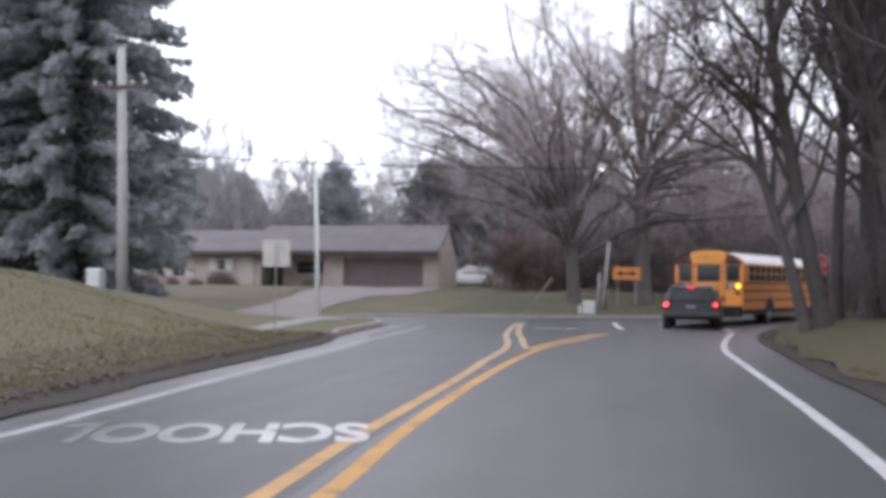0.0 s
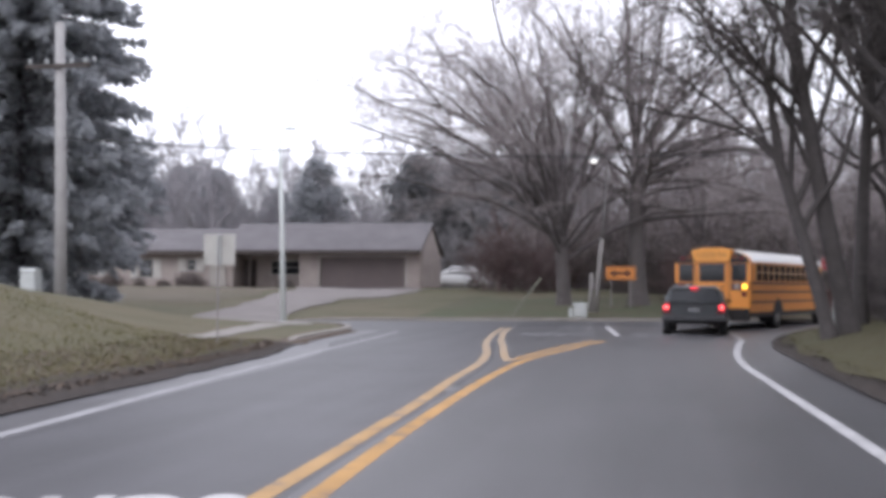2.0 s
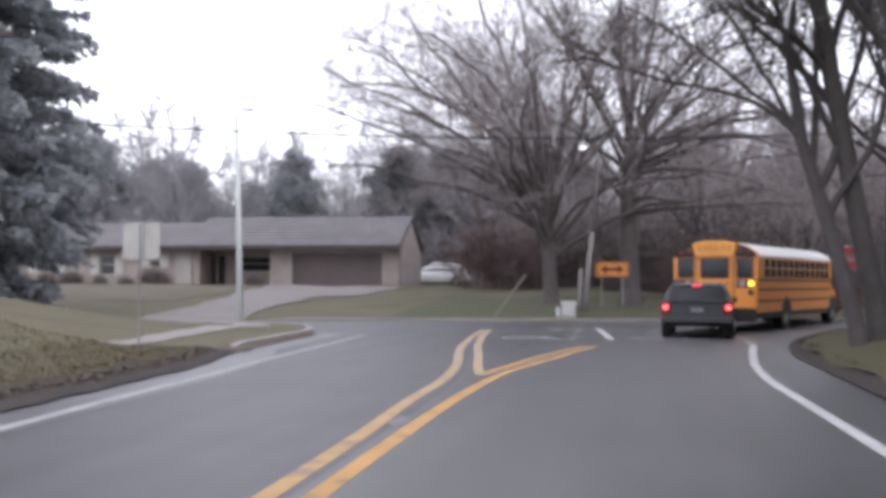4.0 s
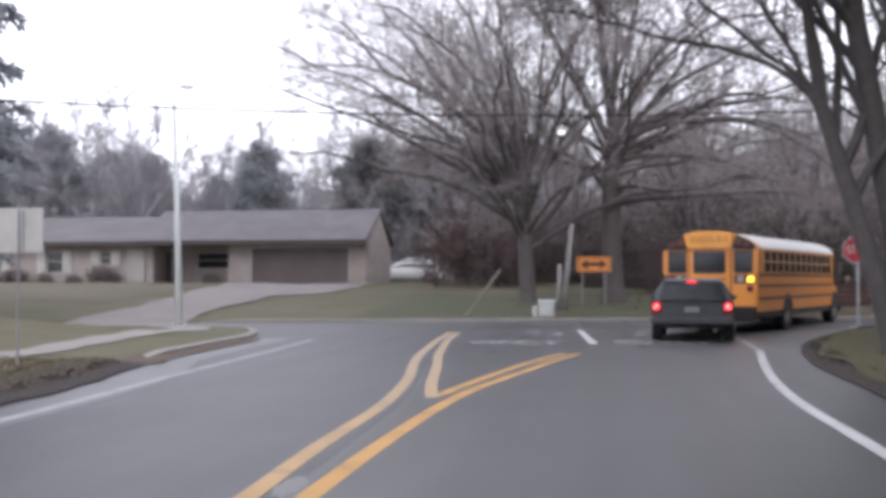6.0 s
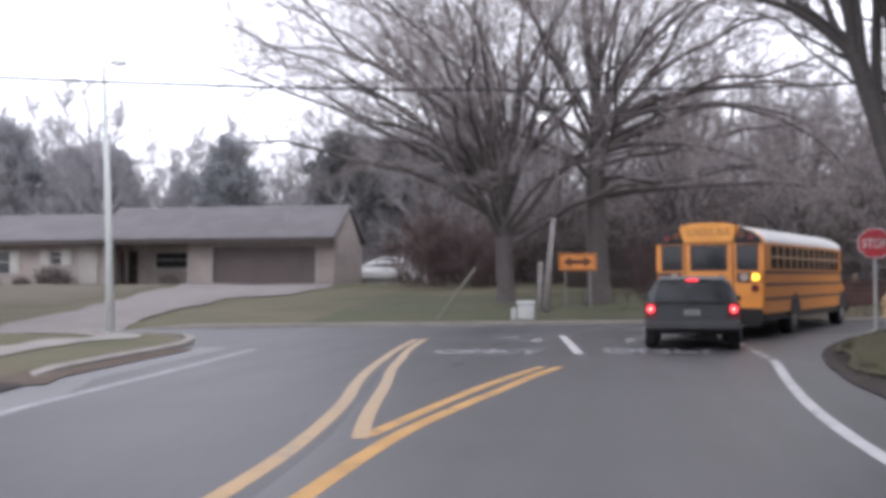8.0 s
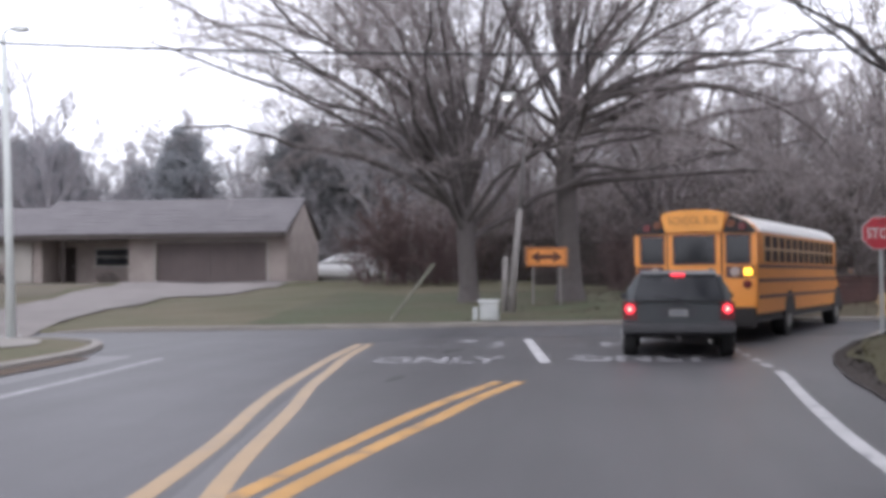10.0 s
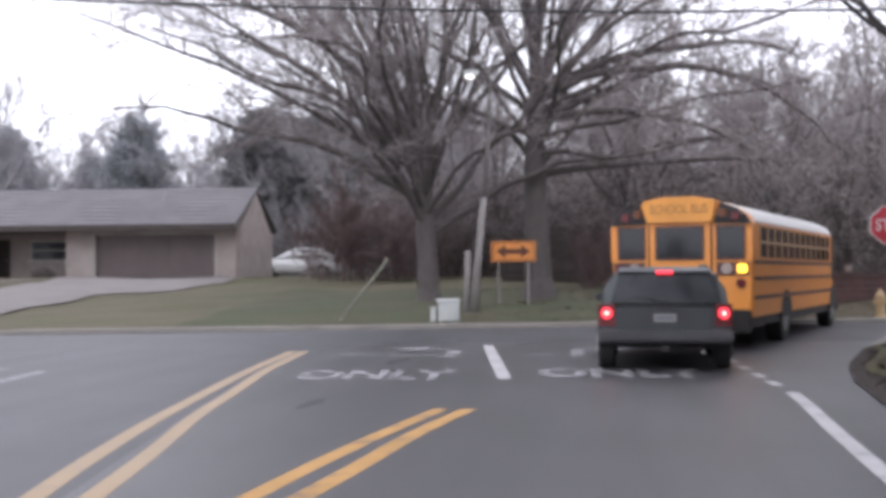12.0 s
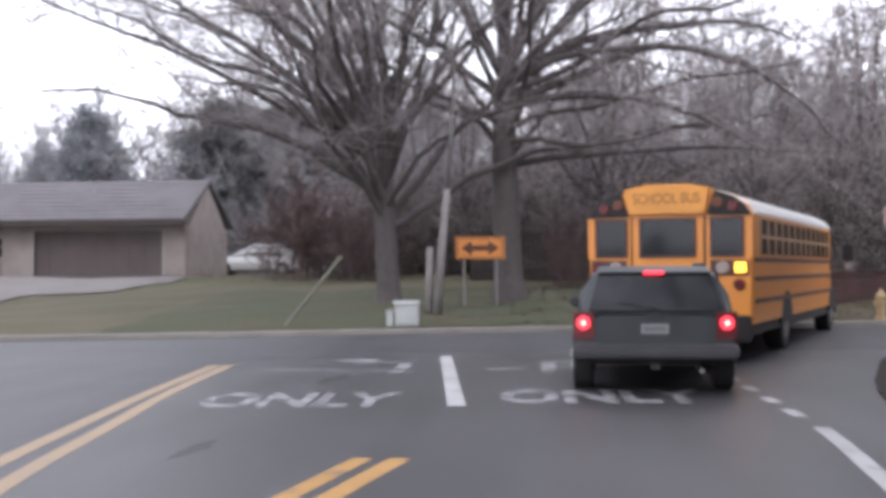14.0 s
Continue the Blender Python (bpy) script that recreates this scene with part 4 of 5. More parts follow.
# evergreens behind the house
def pine(name, m, label, seed, tall, wide, needle, boughs, tufts, group=""):
    """A round-crowned pine: a trunk, rising boughs and tufts of needles round their outer halves."""
    r = np.random.RandomState(seed)
    tree = thing(name, m, label, "tree", group)
    ob = new("trunk", tubes("trunk", [limb(r, np.array([0, 0, -0.3]), np.array([0, 0, 1.0]), tall * 0.92, wide * 0.05, 0.03, 0, 8, 0.15)], 8, BARK))
    ob.parent = tree
    runs, v = [], []
    for k in range(boughs):
        h = (k + r.uniform(0, 1)) / boughs
        reach = wide * (1 - abs(2 * h - 0.75) ** 2.2 * 0.8) * r.uniform(0.7, 1.12) if h < 0.88 else wide * 0.42
        pts, rad = arched(r, np.array([0, 0, tall * (0.12 + 0.74 * h)]), k * 137.5, 8 + 46 * h, 24, max(reach, 0.5), 0.07, 0.12, 5, 0.3)
        runs.append((pts, rad))
        line_pts = np.array(pts)
        t = r.uniform(0, 1, tufts) ** 0.55 * (len(pts) - 1)
        i = np.minimum(t.astype(int), len(pts) - 2)
        p = line_pts[i] + (line_pts[i + 1] - line_pts[i]) * (t - i)[:, None] + r.normal(0, 0.34, (tufts, 3)) * np.array([1, 1, 0.75])
        d = r.normal(0, 1, (tufts, 3)) + np.array([0, 0, 0.5])
        d = d / np.linalg.norm(d, axis=1)[:, None] * r.uniform(0.2, 0.42, (tufts, 1))
        w = np.cross(d, r.normal(0, 1, (tufts, 3)))
        w = w / (np.linalg.norm(w, axis=1)[:, None] + 1e-9) * 0.07
        v.append(np.stack([p, p + d * 0.5 + w, p + d, p + d * 0.5 - w], 1).reshape(-1, 3))
    ob = tagged(new("branchwork", tubes("branchwork", runs, 4, BARK)), kind="stuff")
    ob.parent = tree
    v = np.concatenate(v)
    ob = tagged(new("crown", fast_mesh("crown", v, np.arange(len(v)).reshape(-1, 4), needle)), kind="stuff")
    ob.parent = tree
    return tree


far_pine = pine("pine_tree", place(-28.6, 95), "blue-grey evergreen behind the house, paled in colour for haze", 44, 10.6, 2.9, NEEDLE_HAZE, 76, 320, "evergreens behind the house")
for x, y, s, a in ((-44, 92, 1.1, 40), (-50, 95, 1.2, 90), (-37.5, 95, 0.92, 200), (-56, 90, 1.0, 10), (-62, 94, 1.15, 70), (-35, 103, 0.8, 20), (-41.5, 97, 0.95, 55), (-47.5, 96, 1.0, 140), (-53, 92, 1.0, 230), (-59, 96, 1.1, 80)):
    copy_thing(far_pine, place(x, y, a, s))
dark_pine = pine("pine_tree", place(-19.4, 92), "dark grey-green evergreen beside the garage end of the house", 45, 10.4, 3.6, NEEDLE_MID, 80, 340, "evergreens behind the house")
for x, y, s, a in ((-15.2, 91, 0.95, 300), (-11.4, 88, 0.85, 160), (-17.2, 97, 1.0, 60)):
    copy_thing(dark_pine, place(x, y, a, s))

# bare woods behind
woods = [bare_tree("woodland_tree", place(x, y), "grey leafless woodland tree, haze put into its colour", 50 + k, 5.5, 0.2, spread_limbs(60 + k, 13, 7.0, 0.1, (35, 82), fall=6), 7, 6, 4, bark=TWIG_HAZE, twig=TWIG_HAZE, thin=1.9, group="woodland trees")
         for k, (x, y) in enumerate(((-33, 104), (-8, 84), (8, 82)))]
near_woods = [bare_tree("woodland_tree", place(x, y), "grey-brown leafless woodland tree behind the street", 55 + k, 5.5, 0.18, spread_limbs(65 + k, 13, 7.0, 0.09, (35, 82), fall=6), 7, 6, 3, bough=BOUGH, thin=2.0, group="woodland trees")
              for k, (x, y) in enumerate(((3, 72), (12, 70)))]
r = random.Random(7)
spots = []
for x in range(-76, 70, 5):
    for y in (88, 100, 114):
        spots.append((x + r.uniform(-2.2, 2.2), y + r.uniform(-4, 4)))
for x, y in ((2, 74), (-3, 70), (1, 68), (-6, 78), (-8.5, 74), (7, 74), (15, 78), (22, 72), (30, 76), (14, 40), (17, 35), (12, 33), (28, 42), (40, 78), (46, 84), (34, 84), (18, 86), (6, 63), (9.5, 64.5), (13, 66), (17, 67.5), (21, 66), (11, 61), (25, 69)):
    spots.append((x + r.uniform(-0.8, 0.8), y + r.uniform(-0.8, 0.8)))
for k, (x, y) in enumerate(spots):
    gap = -37.0 < (x + 1.5) / (y - 8) * 87 - 1.5 < -20.0 and 80 < y < 110
    if (y > far_line(x) + 2 or y < near_right(x) - 2) and not gap:
        tall = 1.0 if y > 86 else 0.75
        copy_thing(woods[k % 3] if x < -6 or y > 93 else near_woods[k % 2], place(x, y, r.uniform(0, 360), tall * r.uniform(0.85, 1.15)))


def thicket(name, m, label, seed, wide, deep, tall, count, material, group="", leaves=None):
    """A tangle of upright stems with twigs."""
    q = np.random.RandomState(seed)
    stems, fine = [], []
    for _ in range(count):
        p = np.array([q.uniform(-wide, wide), q.uniform(-deep, deep), -0.2])
        stem = limb(q, p, np.array([q.normal(0, 0.3), q.normal(0, 0.3), 1.0]), tall * q.uniform(0.55, 1.1), 0.03, 0.12, 0.0, 4, 0.4)
        stems.append(stem)
        for _ in range(9):
            p2, _, way = fork(q, *stem, q.uniform(0.1, 1), q.uniform(0.4, 1.1))
            t = limb(q, p2, way, tall * q.uniform(0.15, 0.4), 0.016, 0.2, 0.02, 3, 0.5)
            fine.append(t)
            for _ in range(3):
                p3, _, way = fork(q, *t, q.uniform(0.1, 1), q.uniform(0.4, 1.1))
                fine.append(limb(q, p3, way, tall * q.uniform(0.07, 0.16), 0.012, 0.2, 0.0, 2, 0.6))
    bush = thing(name, m, label, "bush", group)
    for key, runs in (("stemwork", stems), ("brushwood", fine)):
        ob = tagged(new(key, tubes(key, runs, 3, material)), kind="stuff")
        ob.parent = bush
    if leaves:
        ends = np.array([run[0][-1] for run in fine])
        ends = np.repeat(ends, 4, axis=0) + q.normal(0, 0.16, (len(ends) * 4, 3))
        a = q.normal(0, 1, ends.shape)
        b = np.cross(a, q.normal(0, 1, ends.shape))
        a = a / np.linalg.norm(a, axis=1)[:, None] * 0.065
        b = b / np.linalg.norm(b, axis=1)[:, None] * 0.045
        v = np.stack([ends - a, ends + b, ends + a, ends - b], 1).reshape(-1, 3)
        ob = new("foliage", fast_mesh("foliage", v, np.arange(len(v)).reshape(-1, 4), leaves))
        ob.parent = tagged(ob, kind="stuff") and bush
    return bush


scrub = thicket("thicket", place(-7, 71), "grey-brown leafless scrub under the trees", 71, 3.2, 1.6, 3.6, 110, TWIG, "scrub under the trees", IVY)
red = thicket("thicket", place(-9.2, 66), "reddish leafless scrub beside the house", 72, 1.3, 1.0, 3.2, 34, TWIG_RED, "scrub under the trees")
for x, y, s in ((-2, 70, 1.0), (4, 68, 1.05), (9, 66, 1.0), (8, 98, 1.9), (18, 98, 1.9), (28, 100, 1.9), (40, 102, 2.0), (0, 92, 1.7), (14, 68, 1.1), (20, 72, 1.2), (-6.5, 79, 1.0), (27, 70, 1.2), (-6, 82, 1.4), (3, 80, 1.5), (12, 80, 1.5), (22, 84, 1.6), (34, 74, 1.5), (42, 82, 1.7), (20, 48, 1.0), (30, 56, 1.1), (52, 86, 1.8), (62, 90, 2.0)):
    copy_thing(scrub, place(x, y, r.uniform(0, 360), s))
dark = thicket("thicket", place(8.6, 36.2), "dark leafless brush among the verge trees", 74, 2.2, 1.3, 3.4, 90, DARKTWIG, "brush on the verge")
for x, y, s in ((6.5, 36.8, 0.7), (7.0, 39.6, 0.75), (6.7, 33.4, 0.7), (9.3, 42.4, 0.8), (10.6, 38.6, 0.9), (12.5, 40.5, 1.0), (9.2, 33, 0.8), (13, 45, 0.9), (11.5, 35, 0.8), (10.5, 31, 0.7), (15, 42, 0.9), (7.6, 31.0, 0.75), (8.8, 45.2, 0.6)):
    copy_thing(dark, place(x, y, r.uniform(0, 360), s))
pale = thicket("thicket", place(-22, 86), "grey brush behind the house, haze put into its colour", 73, 3.6, 1.6, 4.6, 90, TWIG_HAZE, "brush behind the house")
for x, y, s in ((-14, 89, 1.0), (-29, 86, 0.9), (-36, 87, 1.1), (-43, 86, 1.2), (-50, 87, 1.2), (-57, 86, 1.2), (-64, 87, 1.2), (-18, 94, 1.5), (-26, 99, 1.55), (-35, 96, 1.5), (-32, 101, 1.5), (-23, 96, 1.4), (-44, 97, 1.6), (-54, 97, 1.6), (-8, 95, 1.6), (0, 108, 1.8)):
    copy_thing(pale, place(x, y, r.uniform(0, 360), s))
bare_tree("ornamental_tree", place(-9.25, 65.2), "small reddish leafless ornamental tree on the lawn beside the house", 36, 1.9, 0.07, spread_limbs(37, 14, 2.0, 0.04, (20, 80), 0.5, 40), 8, 7, 3, bark=TWIG_RED, twig=TWIG_RED, thin=1.3, crook=0.16)
for x, y, s in ((-7.0, 67, 0.9), (0.5, 64, 0.8)):
    copy_thing(red, place(x, y, r.uniform(0, 360), s))


# ---- house ----
HZ = 1.15
house = thing("house", pose(0, 0, 0), "low pale-brick ranch house with grey shingle roof and attached garage", "house")


def wall_with_gaps(x0, x1, y0, y1, z0, z1, gaps, label=""):
    """A wall along x with openings (left, right, bottom, top) cut through it."""
    pieces, x = [], x0
    for a, b, low, high in sorted(gaps):
        pieces.append((x, a, z0, z1))
        if low > z0:
            pieces.append((a, b, z0, low))
        if high < z1:
            pieces.append((a, b, high, z1))
        x = b
    for a, b, low, high in pieces + [(x, x1, z0, z1)]:
        part("wall", Shape().box(a, b, y0, y1, low, high), BRICK, house, label)


BASE = HZ - 0.5
wall_with_gaps(-21.0, -13.92, 67.0, 67.25, BASE, 3.15, [(-19.75, -14.8, BASE, 2.95)], "pale brick garage front")
part("wall", Shape().prism([(67.25, BASE), (72.4, BASE), (72.4, 3.1), (69.8, 4.85), (67.25, 3.1)], -14.12, -13.87, "x"), BRICK, house, "pale gable end wall")
wall_with_gaps(-40.0, -25.0, 67.0, 67.25, BASE, 3.1, [(-38.0, -36.6, 1.9, 2.85), (-34.6, -33.4, 1.9, 2.85), (-30.84, -29.94, 1.78, 2.85), (-27.86, -27.29, 2.2, 2.85)])
wall_with_gaps(-25.0, -21.0, 68.6, 68.8, BASE, 3.1, [(-24.95, -24.15, HZ, 2.85), (-23.3, -21.5, 2.0, 2.8)], "shaded brick wall under the porch roof")
part("wall", Shape().box(-25.2, -25.0, 67.25, 68.6, BASE, 3.1), BRICK, house)
part("wall", Shape().box(-21.0, -20.8, 67.25, 68.6, BASE, 3.1), BRICK, house)
part("wall", Shape().box(-40.0, -13.87, 72.4, 72.6, BASE, 3.1), BRICK, house)
part("wall", Shape().box(-40.2, -40.0, 67.0, 72.6, BASE, 3.1), BRICK, house)
part("porch_floor", Shape().box(-25.0, -21.0, 66.7, 68.6, BASE, HZ + 0.08), CONCRETE, house, bevel=0.02)
part("column", Shape().box(-26.37, -25.43, 66.9, 66.998, BASE, 3.05), SIDING, house, "pale painted panel beside the porch")
part("porch_post", Shape().box(-23.96, -23.84, 66.75, 66.87, HZ, 3.1), FASCIA, house, bevel=0.01)


def roof(x0, x1, front, back, ridge_y, eave, ridge, name="roof"):
    t = 0.14
    ob = part(name, Shape().prism([(front, eave), (ridge_y, ridge), (back, eave), (back, eave + t), (ridge_y, ridge + t), (front, eave + t)], x0, x1, "x"), SHINGLE, house, "grey asphalt-shingle roof")
    part("fascia", Shape().box(x0, x1, front - 0.05, front, eave - 0.1, eave + 0.13), FASCIA, ob, "dark brown eaves board")
    part("ridge_cap", Shape().prism([(ridge_y - 0.2, ridge + t - 0.08), (ridge_y, ridge + t + 0.04), (ridge_y + 0.2, ridge + t - 0.08)], x0, x1, "x"), SHINGLE, ob)
    run = (ridge_y - front) / 9
    rise = (ridge - eave) / 9
    for k in range(9):
        y, z = front + k * run, eave + t + k * rise
        part("shingle_course", Shape().prism([(y, z + 0.002), (y + run * 1.02, z + rise * 1.02 + 0.003), (y, z + 0.02)], x0, x1, "x"), SHINGLE, ob)
    return ob


roof(-25.6, -13.78, 66.3, 73.2, 69.8, 3.2, 4.85)
roof(-41.0, -25.604, 66.35, 73.0, 69.7, 3.18, 4.55)
part("soffit", Shape().box(-41, -13.8, 66.35, 67.0, 3.152, 3.19), FASCIA, house)
gd = part("garage_door", Shape().box(-19.75, -14.8, 67.12, 67.16, BASE, 2.95), GARAGE, house, "wide brown sectional garage door")
for row in range(4):
    for k in range(8):
        x, z = -19.75 + k * 4.95 / 8, HZ + 0.05 + row * 0.44
        part("panel", Shape().box(x + 0.05, x + 0.57, 67.09, 67.119, z + 0.04, z + 0.4), GARAGE, gd, bevel=0.012)
part("trim", Shape().box(-19.85, -14.7, 66.96, 66.998, 2.95, 3.05).box(-19.85, -19.75, 66.96, 66.998, BASE, 2.95).box(-14.8, -14.7, 66.96, 66.998, BASE, 2.95), SIDING, gd, "pale garage door trim")
for x0, x1, y, low, high, shut in ((-38.0, -36.6, 67.1, 1.9, 2.85, True), (-34.6, -33.4, 67.1, 1.9, 2.85, True), (-30.84, -29.94, 67.1, 1.78, 2.85, True), (-27.86, -27.29, 67.1, 2.2, 2.85, True), (-23.3, -21.5, 68.7, 2.0, 2.8, False)):
    w = part("window", Shape().box(x0, x1, y, y + 0.02, low, high), WINGLASS, house, "dark window pane")
    part("frame", Shape().box(x0, x0 + 0.05, y - 0.04, y - 0.002, low, high).box(x1 - 0.05, x1, y - 0.04, y - 0.002, low, high).box(x0 + 0.05, x1 - 0.05, y - 0.04, y - 0.002, high - 0.05, high).box(x0 + 0.05, x1 - 0.05, y - 0.04, y - 0.002, (low + high) / 2 - 0.02, (low + high) / 2 + 0.02), SHUTTER, w, "white window frame")
    part("sill", Shape().box(x0 - 0.05, x1 + 0.05, y - 0.16, y - 0.002, low - 0.06, low), SHUTTER, w, "white sill")
    if shut:
        for a, b in ((x0 - 0.5, x0 - 0.03), (x1 + 0.03, x1 + 0.5)):
            part("shutter", Shape().box(a, b, 66.94, 66.997, low - 0.05, high + 0.05), SHUTTER, w, "white louvred shutter", bevel=0.01)
door = part("front_door", Shape().box(-24.95, -24.15, 68.68, 68.72, HZ, 2.85), DARKWOOD, house, "dark front door under the porch")
part("door_handle", Shape().tube([(-24.27, 68.66, 2.0), (-24.27, 68.6, 2.0), (-24.35, 68.6, 2.0)], [0.015] * 3, 8), PALEMETAL, door)
part("chimney_pipe", Shape().tube([(-22.5, 71.2, 4.2), (-22.5, 71.2, 5.2)], [0.07, 0.07], 10), PALEMETAL, house)

shrub = thicket("shrub", pose(-27.1, 66.0, at(-27.1, 66)), "low dark evergreen shrub under the house windows", 81, 0.5, 0.35, 0.8, 18, TWIG, "shrubs by the house", IVY)
for x, s in ((-28.8, 0.5), (-30.3, 0.55), (-32.2, 0.8), (-21.5, 0.55), (-33.6, 0.8), (-36, 1.0)):
    copy_thing(shrub, pose(x, 66.1, at(x, 66.1), 0, 0, x * 50) @ Matrix.Scale(s, 4))


# a pale parked car beyond the house, half hidden by scrub
def wheel(parent, x, y, rad, wide, name="wheel"):
    w = part(name, Shape().tube([(x - wide / 2, y, rad), (x - wide / 2 + 0.03, y, rad), (x + wide / 2 - 0.03, y, rad), (x + wide / 2, y, rad)], [rad * 0.93, rad, rad, rad * 0.93], 28), RUBBER, parent, smooth=False)
    out = 1 if x > 0 else -1
    f = x + out * wide / 2
    part("rim", Shape().tube([(f - out * 0.06, y, rad), (f + out * 0.006, y, rad), (f + out * 0.016, y, rad)], [rad * 0.62, rad * 0.6, rad * 0.2], 20), RIM, w)
    for k in range(5):
        a = 2 * math.pi * k / 5
        part("wheel_nut", Shape().tube([(f, y + math.cos(a) * rad * 0.28, rad + math.sin(a) * rad * 0.28), (f + out * 0.03, y + math.cos(a) * rad * 0.28, rad + math.sin(a) * rad * 0.28)], [0.025, 0.02], 6), PALEMETAL, w)
    return w


def rounded(w, z0, z1, tumble, y, corner=0.1):
    """A ring across a car at y: half width w at the bottom, narrowed by tumble at the top."""
    t = w - tumble
    return [(-w + corner * 0.4, y, z0), (w - corner * 0.4, y, z0), (w, y, z0 + corner), (w, y, (z0 + z1) * 0.5), (t, y, z1 - corner * 0.6), (t - corner, y, z1), (-t + corner, y, z1), (-t, y, z1 - corner * 0.6), (-w, y, (z0 + z1) * 0.5), (-w, y, z0 + corner)]


pale_car = thing("parked_car", pose(-14.2, 79.0, at(-14.2, 79.0), 0, 0, 96) @ Matrix.Scale(1.06, 4), "white parked car half hidden beyond the house", "car")
part("body", Shape().loft([rounded(0.78, 0.3, 0.62, 0.04, -2.0), rounded(0.84, 0.24, 0.85, 0.05, -1.75), rounded(0.86, 0.22, 0.9, 0.05, -0.5), rounded(0.86, 0.22, 0.9, 0.05, 0.9), rounded(0.84, 0.24, 0.8, 0.05, 1.7), rounded(0.76, 0.3, 0.6, 0.05, 2.05)]), VANWHITE, pale_car, bevel=0.02, smooth=True)
part("cabin", Shape().loft([rounded(0.8, 0.86, 0.93, 0.05, -1.8, 0.03), rounded(0.76, 0.86, 1.36, 0.14, -1.2), rounded(0.76, 0.86, 1.4, 0.14, 0.0), rounded(0.78, 0.86, 0.95, 0.05, 0.95, 0.03)]), VANWHITE, pale_car, bevel=0.02, smooth=True)
for s in (-1, 1):
    part("window", Shape().add([(s * 0.785, -1.15, 0.98), (s * 0.785, 0.45, 0.98), (s * 0.66, 0.1, 1.3), (s * 0.66, -1.0, 1.3)], [(0, 1, 2, 3)]), DARKGLASS, pale_car)
    for y in (-1.25, 1.3):
        wheel(pale_car, s * 0.78, y, 0.31, 0.2)


# ---- street furniture ----
lamp = thing("street_lamp", pose(-13.55, 42.55, at(-13.55, 42.55)), "tall pale tapered street lamp with a short arm at the corner", "street lamp", "street lamps")
part("base_plate", Shape().box(-0.2, 0.2, -0.2, 0.2, -0.1, 0.05), LAMPWHITE, lamp, bevel=0.01)
for x, y in ((-0.14, -0.14), (0.14, -0.14), (-0.14, 0.14), (0.14, 0.14)):
    part("bolt", Shape().tube([(x, y, 0.05), (x, y, 0.12)], [0.02, 0.02], 6), PALEMETAL, lamp)
part("pole", Shape().tube([(0, 0, 0.05), (-0.08, 0, 3.4), (-0.2, 0, 6.75)], [0.105, 0.085, 0.055], 16), LAMPWHITE, lamp, smooth=True)
part("arm", Shape().tube([(-0.2, 0, 6.7), (-0.12, 0, 6.82), (0.08, 0, 6.86)], [0.035, 0.03, 0.025], 8), LAMPWHITE, lamp, smooth=True)
part("lamp_head", Shape().loft([[(x, -w, z0), (x, w, z0), (x, w * 0.6, z1), (x, -w * 0.6, z1)] for x, w, z0, z1 in ((-0.02, 0.05, 6.82, 6.88), (0.12, 0.11, 6.78, 6.92), (0.34, 0.1, 6.79, 6.9), (0.42, 0.04, 6.82, 6.86))]), PALEMETAL, lamp, "grey cobra-head lamp housing", bevel=0.01)

# the wooden lamp pole at the far side with its lit lamp
pl = thing("street_lamp", pose(-3.4, 53.6, at(-3.4, 53.6)), "leaning wooden pole with a lit street lamp", "street lamp", "street lamps")
part("pole", Shape().tube([(0, 0, -0.2), (0.14, 0, 1.5), (0.3, 0, 3.15)], [0.13, 0.105, 0.085], 14), POLEGREY, pl, "weathered pale wooden pole", smooth=True)
part("stub_post", Shape().tube([(-0.2, 0.1, -0.2), (-0.14, 0.1, 1.7)], [0.1, 0.09], 12), POLEGREY, pl, smooth=True)
part("mast", Shape().tube([(0.3, 0, 3.0), (0.42, 0, 4.6), (0.5, 0, 6.2), (0.4, 0, 6.55), (0.15, 0, 6.62)], [0.06, 0.055, 0.045, 0.04, 0.035], 10), mat("dull_grey_mast", (0.2, 0.19, 0.19)), pl, smooth=True)
part("lamp_head", Shape().loft([[(x, -w, z0), (x, w, z0), (x, w * 0.6, z1), (x, -w * 0.6, z1)] for x, w, z0, z1 in ((0.2, 0.05, 6.57, 6.65), (0.08, 0.1, 6.52, 6.68), (-0.16, 0.09, 6.52, 6.67), (-0.26, 0.04, 6.55, 6.62))]), PALEMETAL, pl, "grey lamp housing", bevel=0.01)
part("lens", Shape().loft([[(x, -w, 6.52), (x, w, 6.52), (x, w * 0.5, zz), (x, -w * 0.5, zz)] for x, w, zz in ((0.06, 0.08, 6.46), (-0.06, 0.09, 6.43), (-0.18, 0.07, 6.46))]), LAMPLENS, pl, "bright lit lens")

# leaning guard tube of a stay wire
stay = thing("guy_wire_guard", pose(-6.58, 50.7, at(-6.58, 50.7)), "pale plastic guard tube of a slanting stay wire in the grass", "guy wire")
part("guard_tube", Shape().tube([(0, 0, -0.05), (0.95, 1.75, 1.5)], [0.05, 0.046], 10), GUARD, stay)
part("anchor_eye", Shape().tube([(-0.08, -0.1, -0.2), (0.02, 0.03, 0.02)], [0.025, 0.025], 8), PALEMETAL, stay)
part("collar", Shape().tube([(0.93, 1.715, 1.47), (0.975, 1.795, 1.538)], [0.058, 0.058], 10), GUARD, stay)

# utility cabinets at the kerb
cab = thing("utility_cabinet", pose(-3.82, 51.0, at(-3.82, 51.0)), "small off-white metal utility cabinet at the kerb", "utility box")
part("body", Shape().box(-0.26, 0.26, -0.2, 0.2, -0.1, 0.48), BOXWHITE, cab, bevel=0.02)
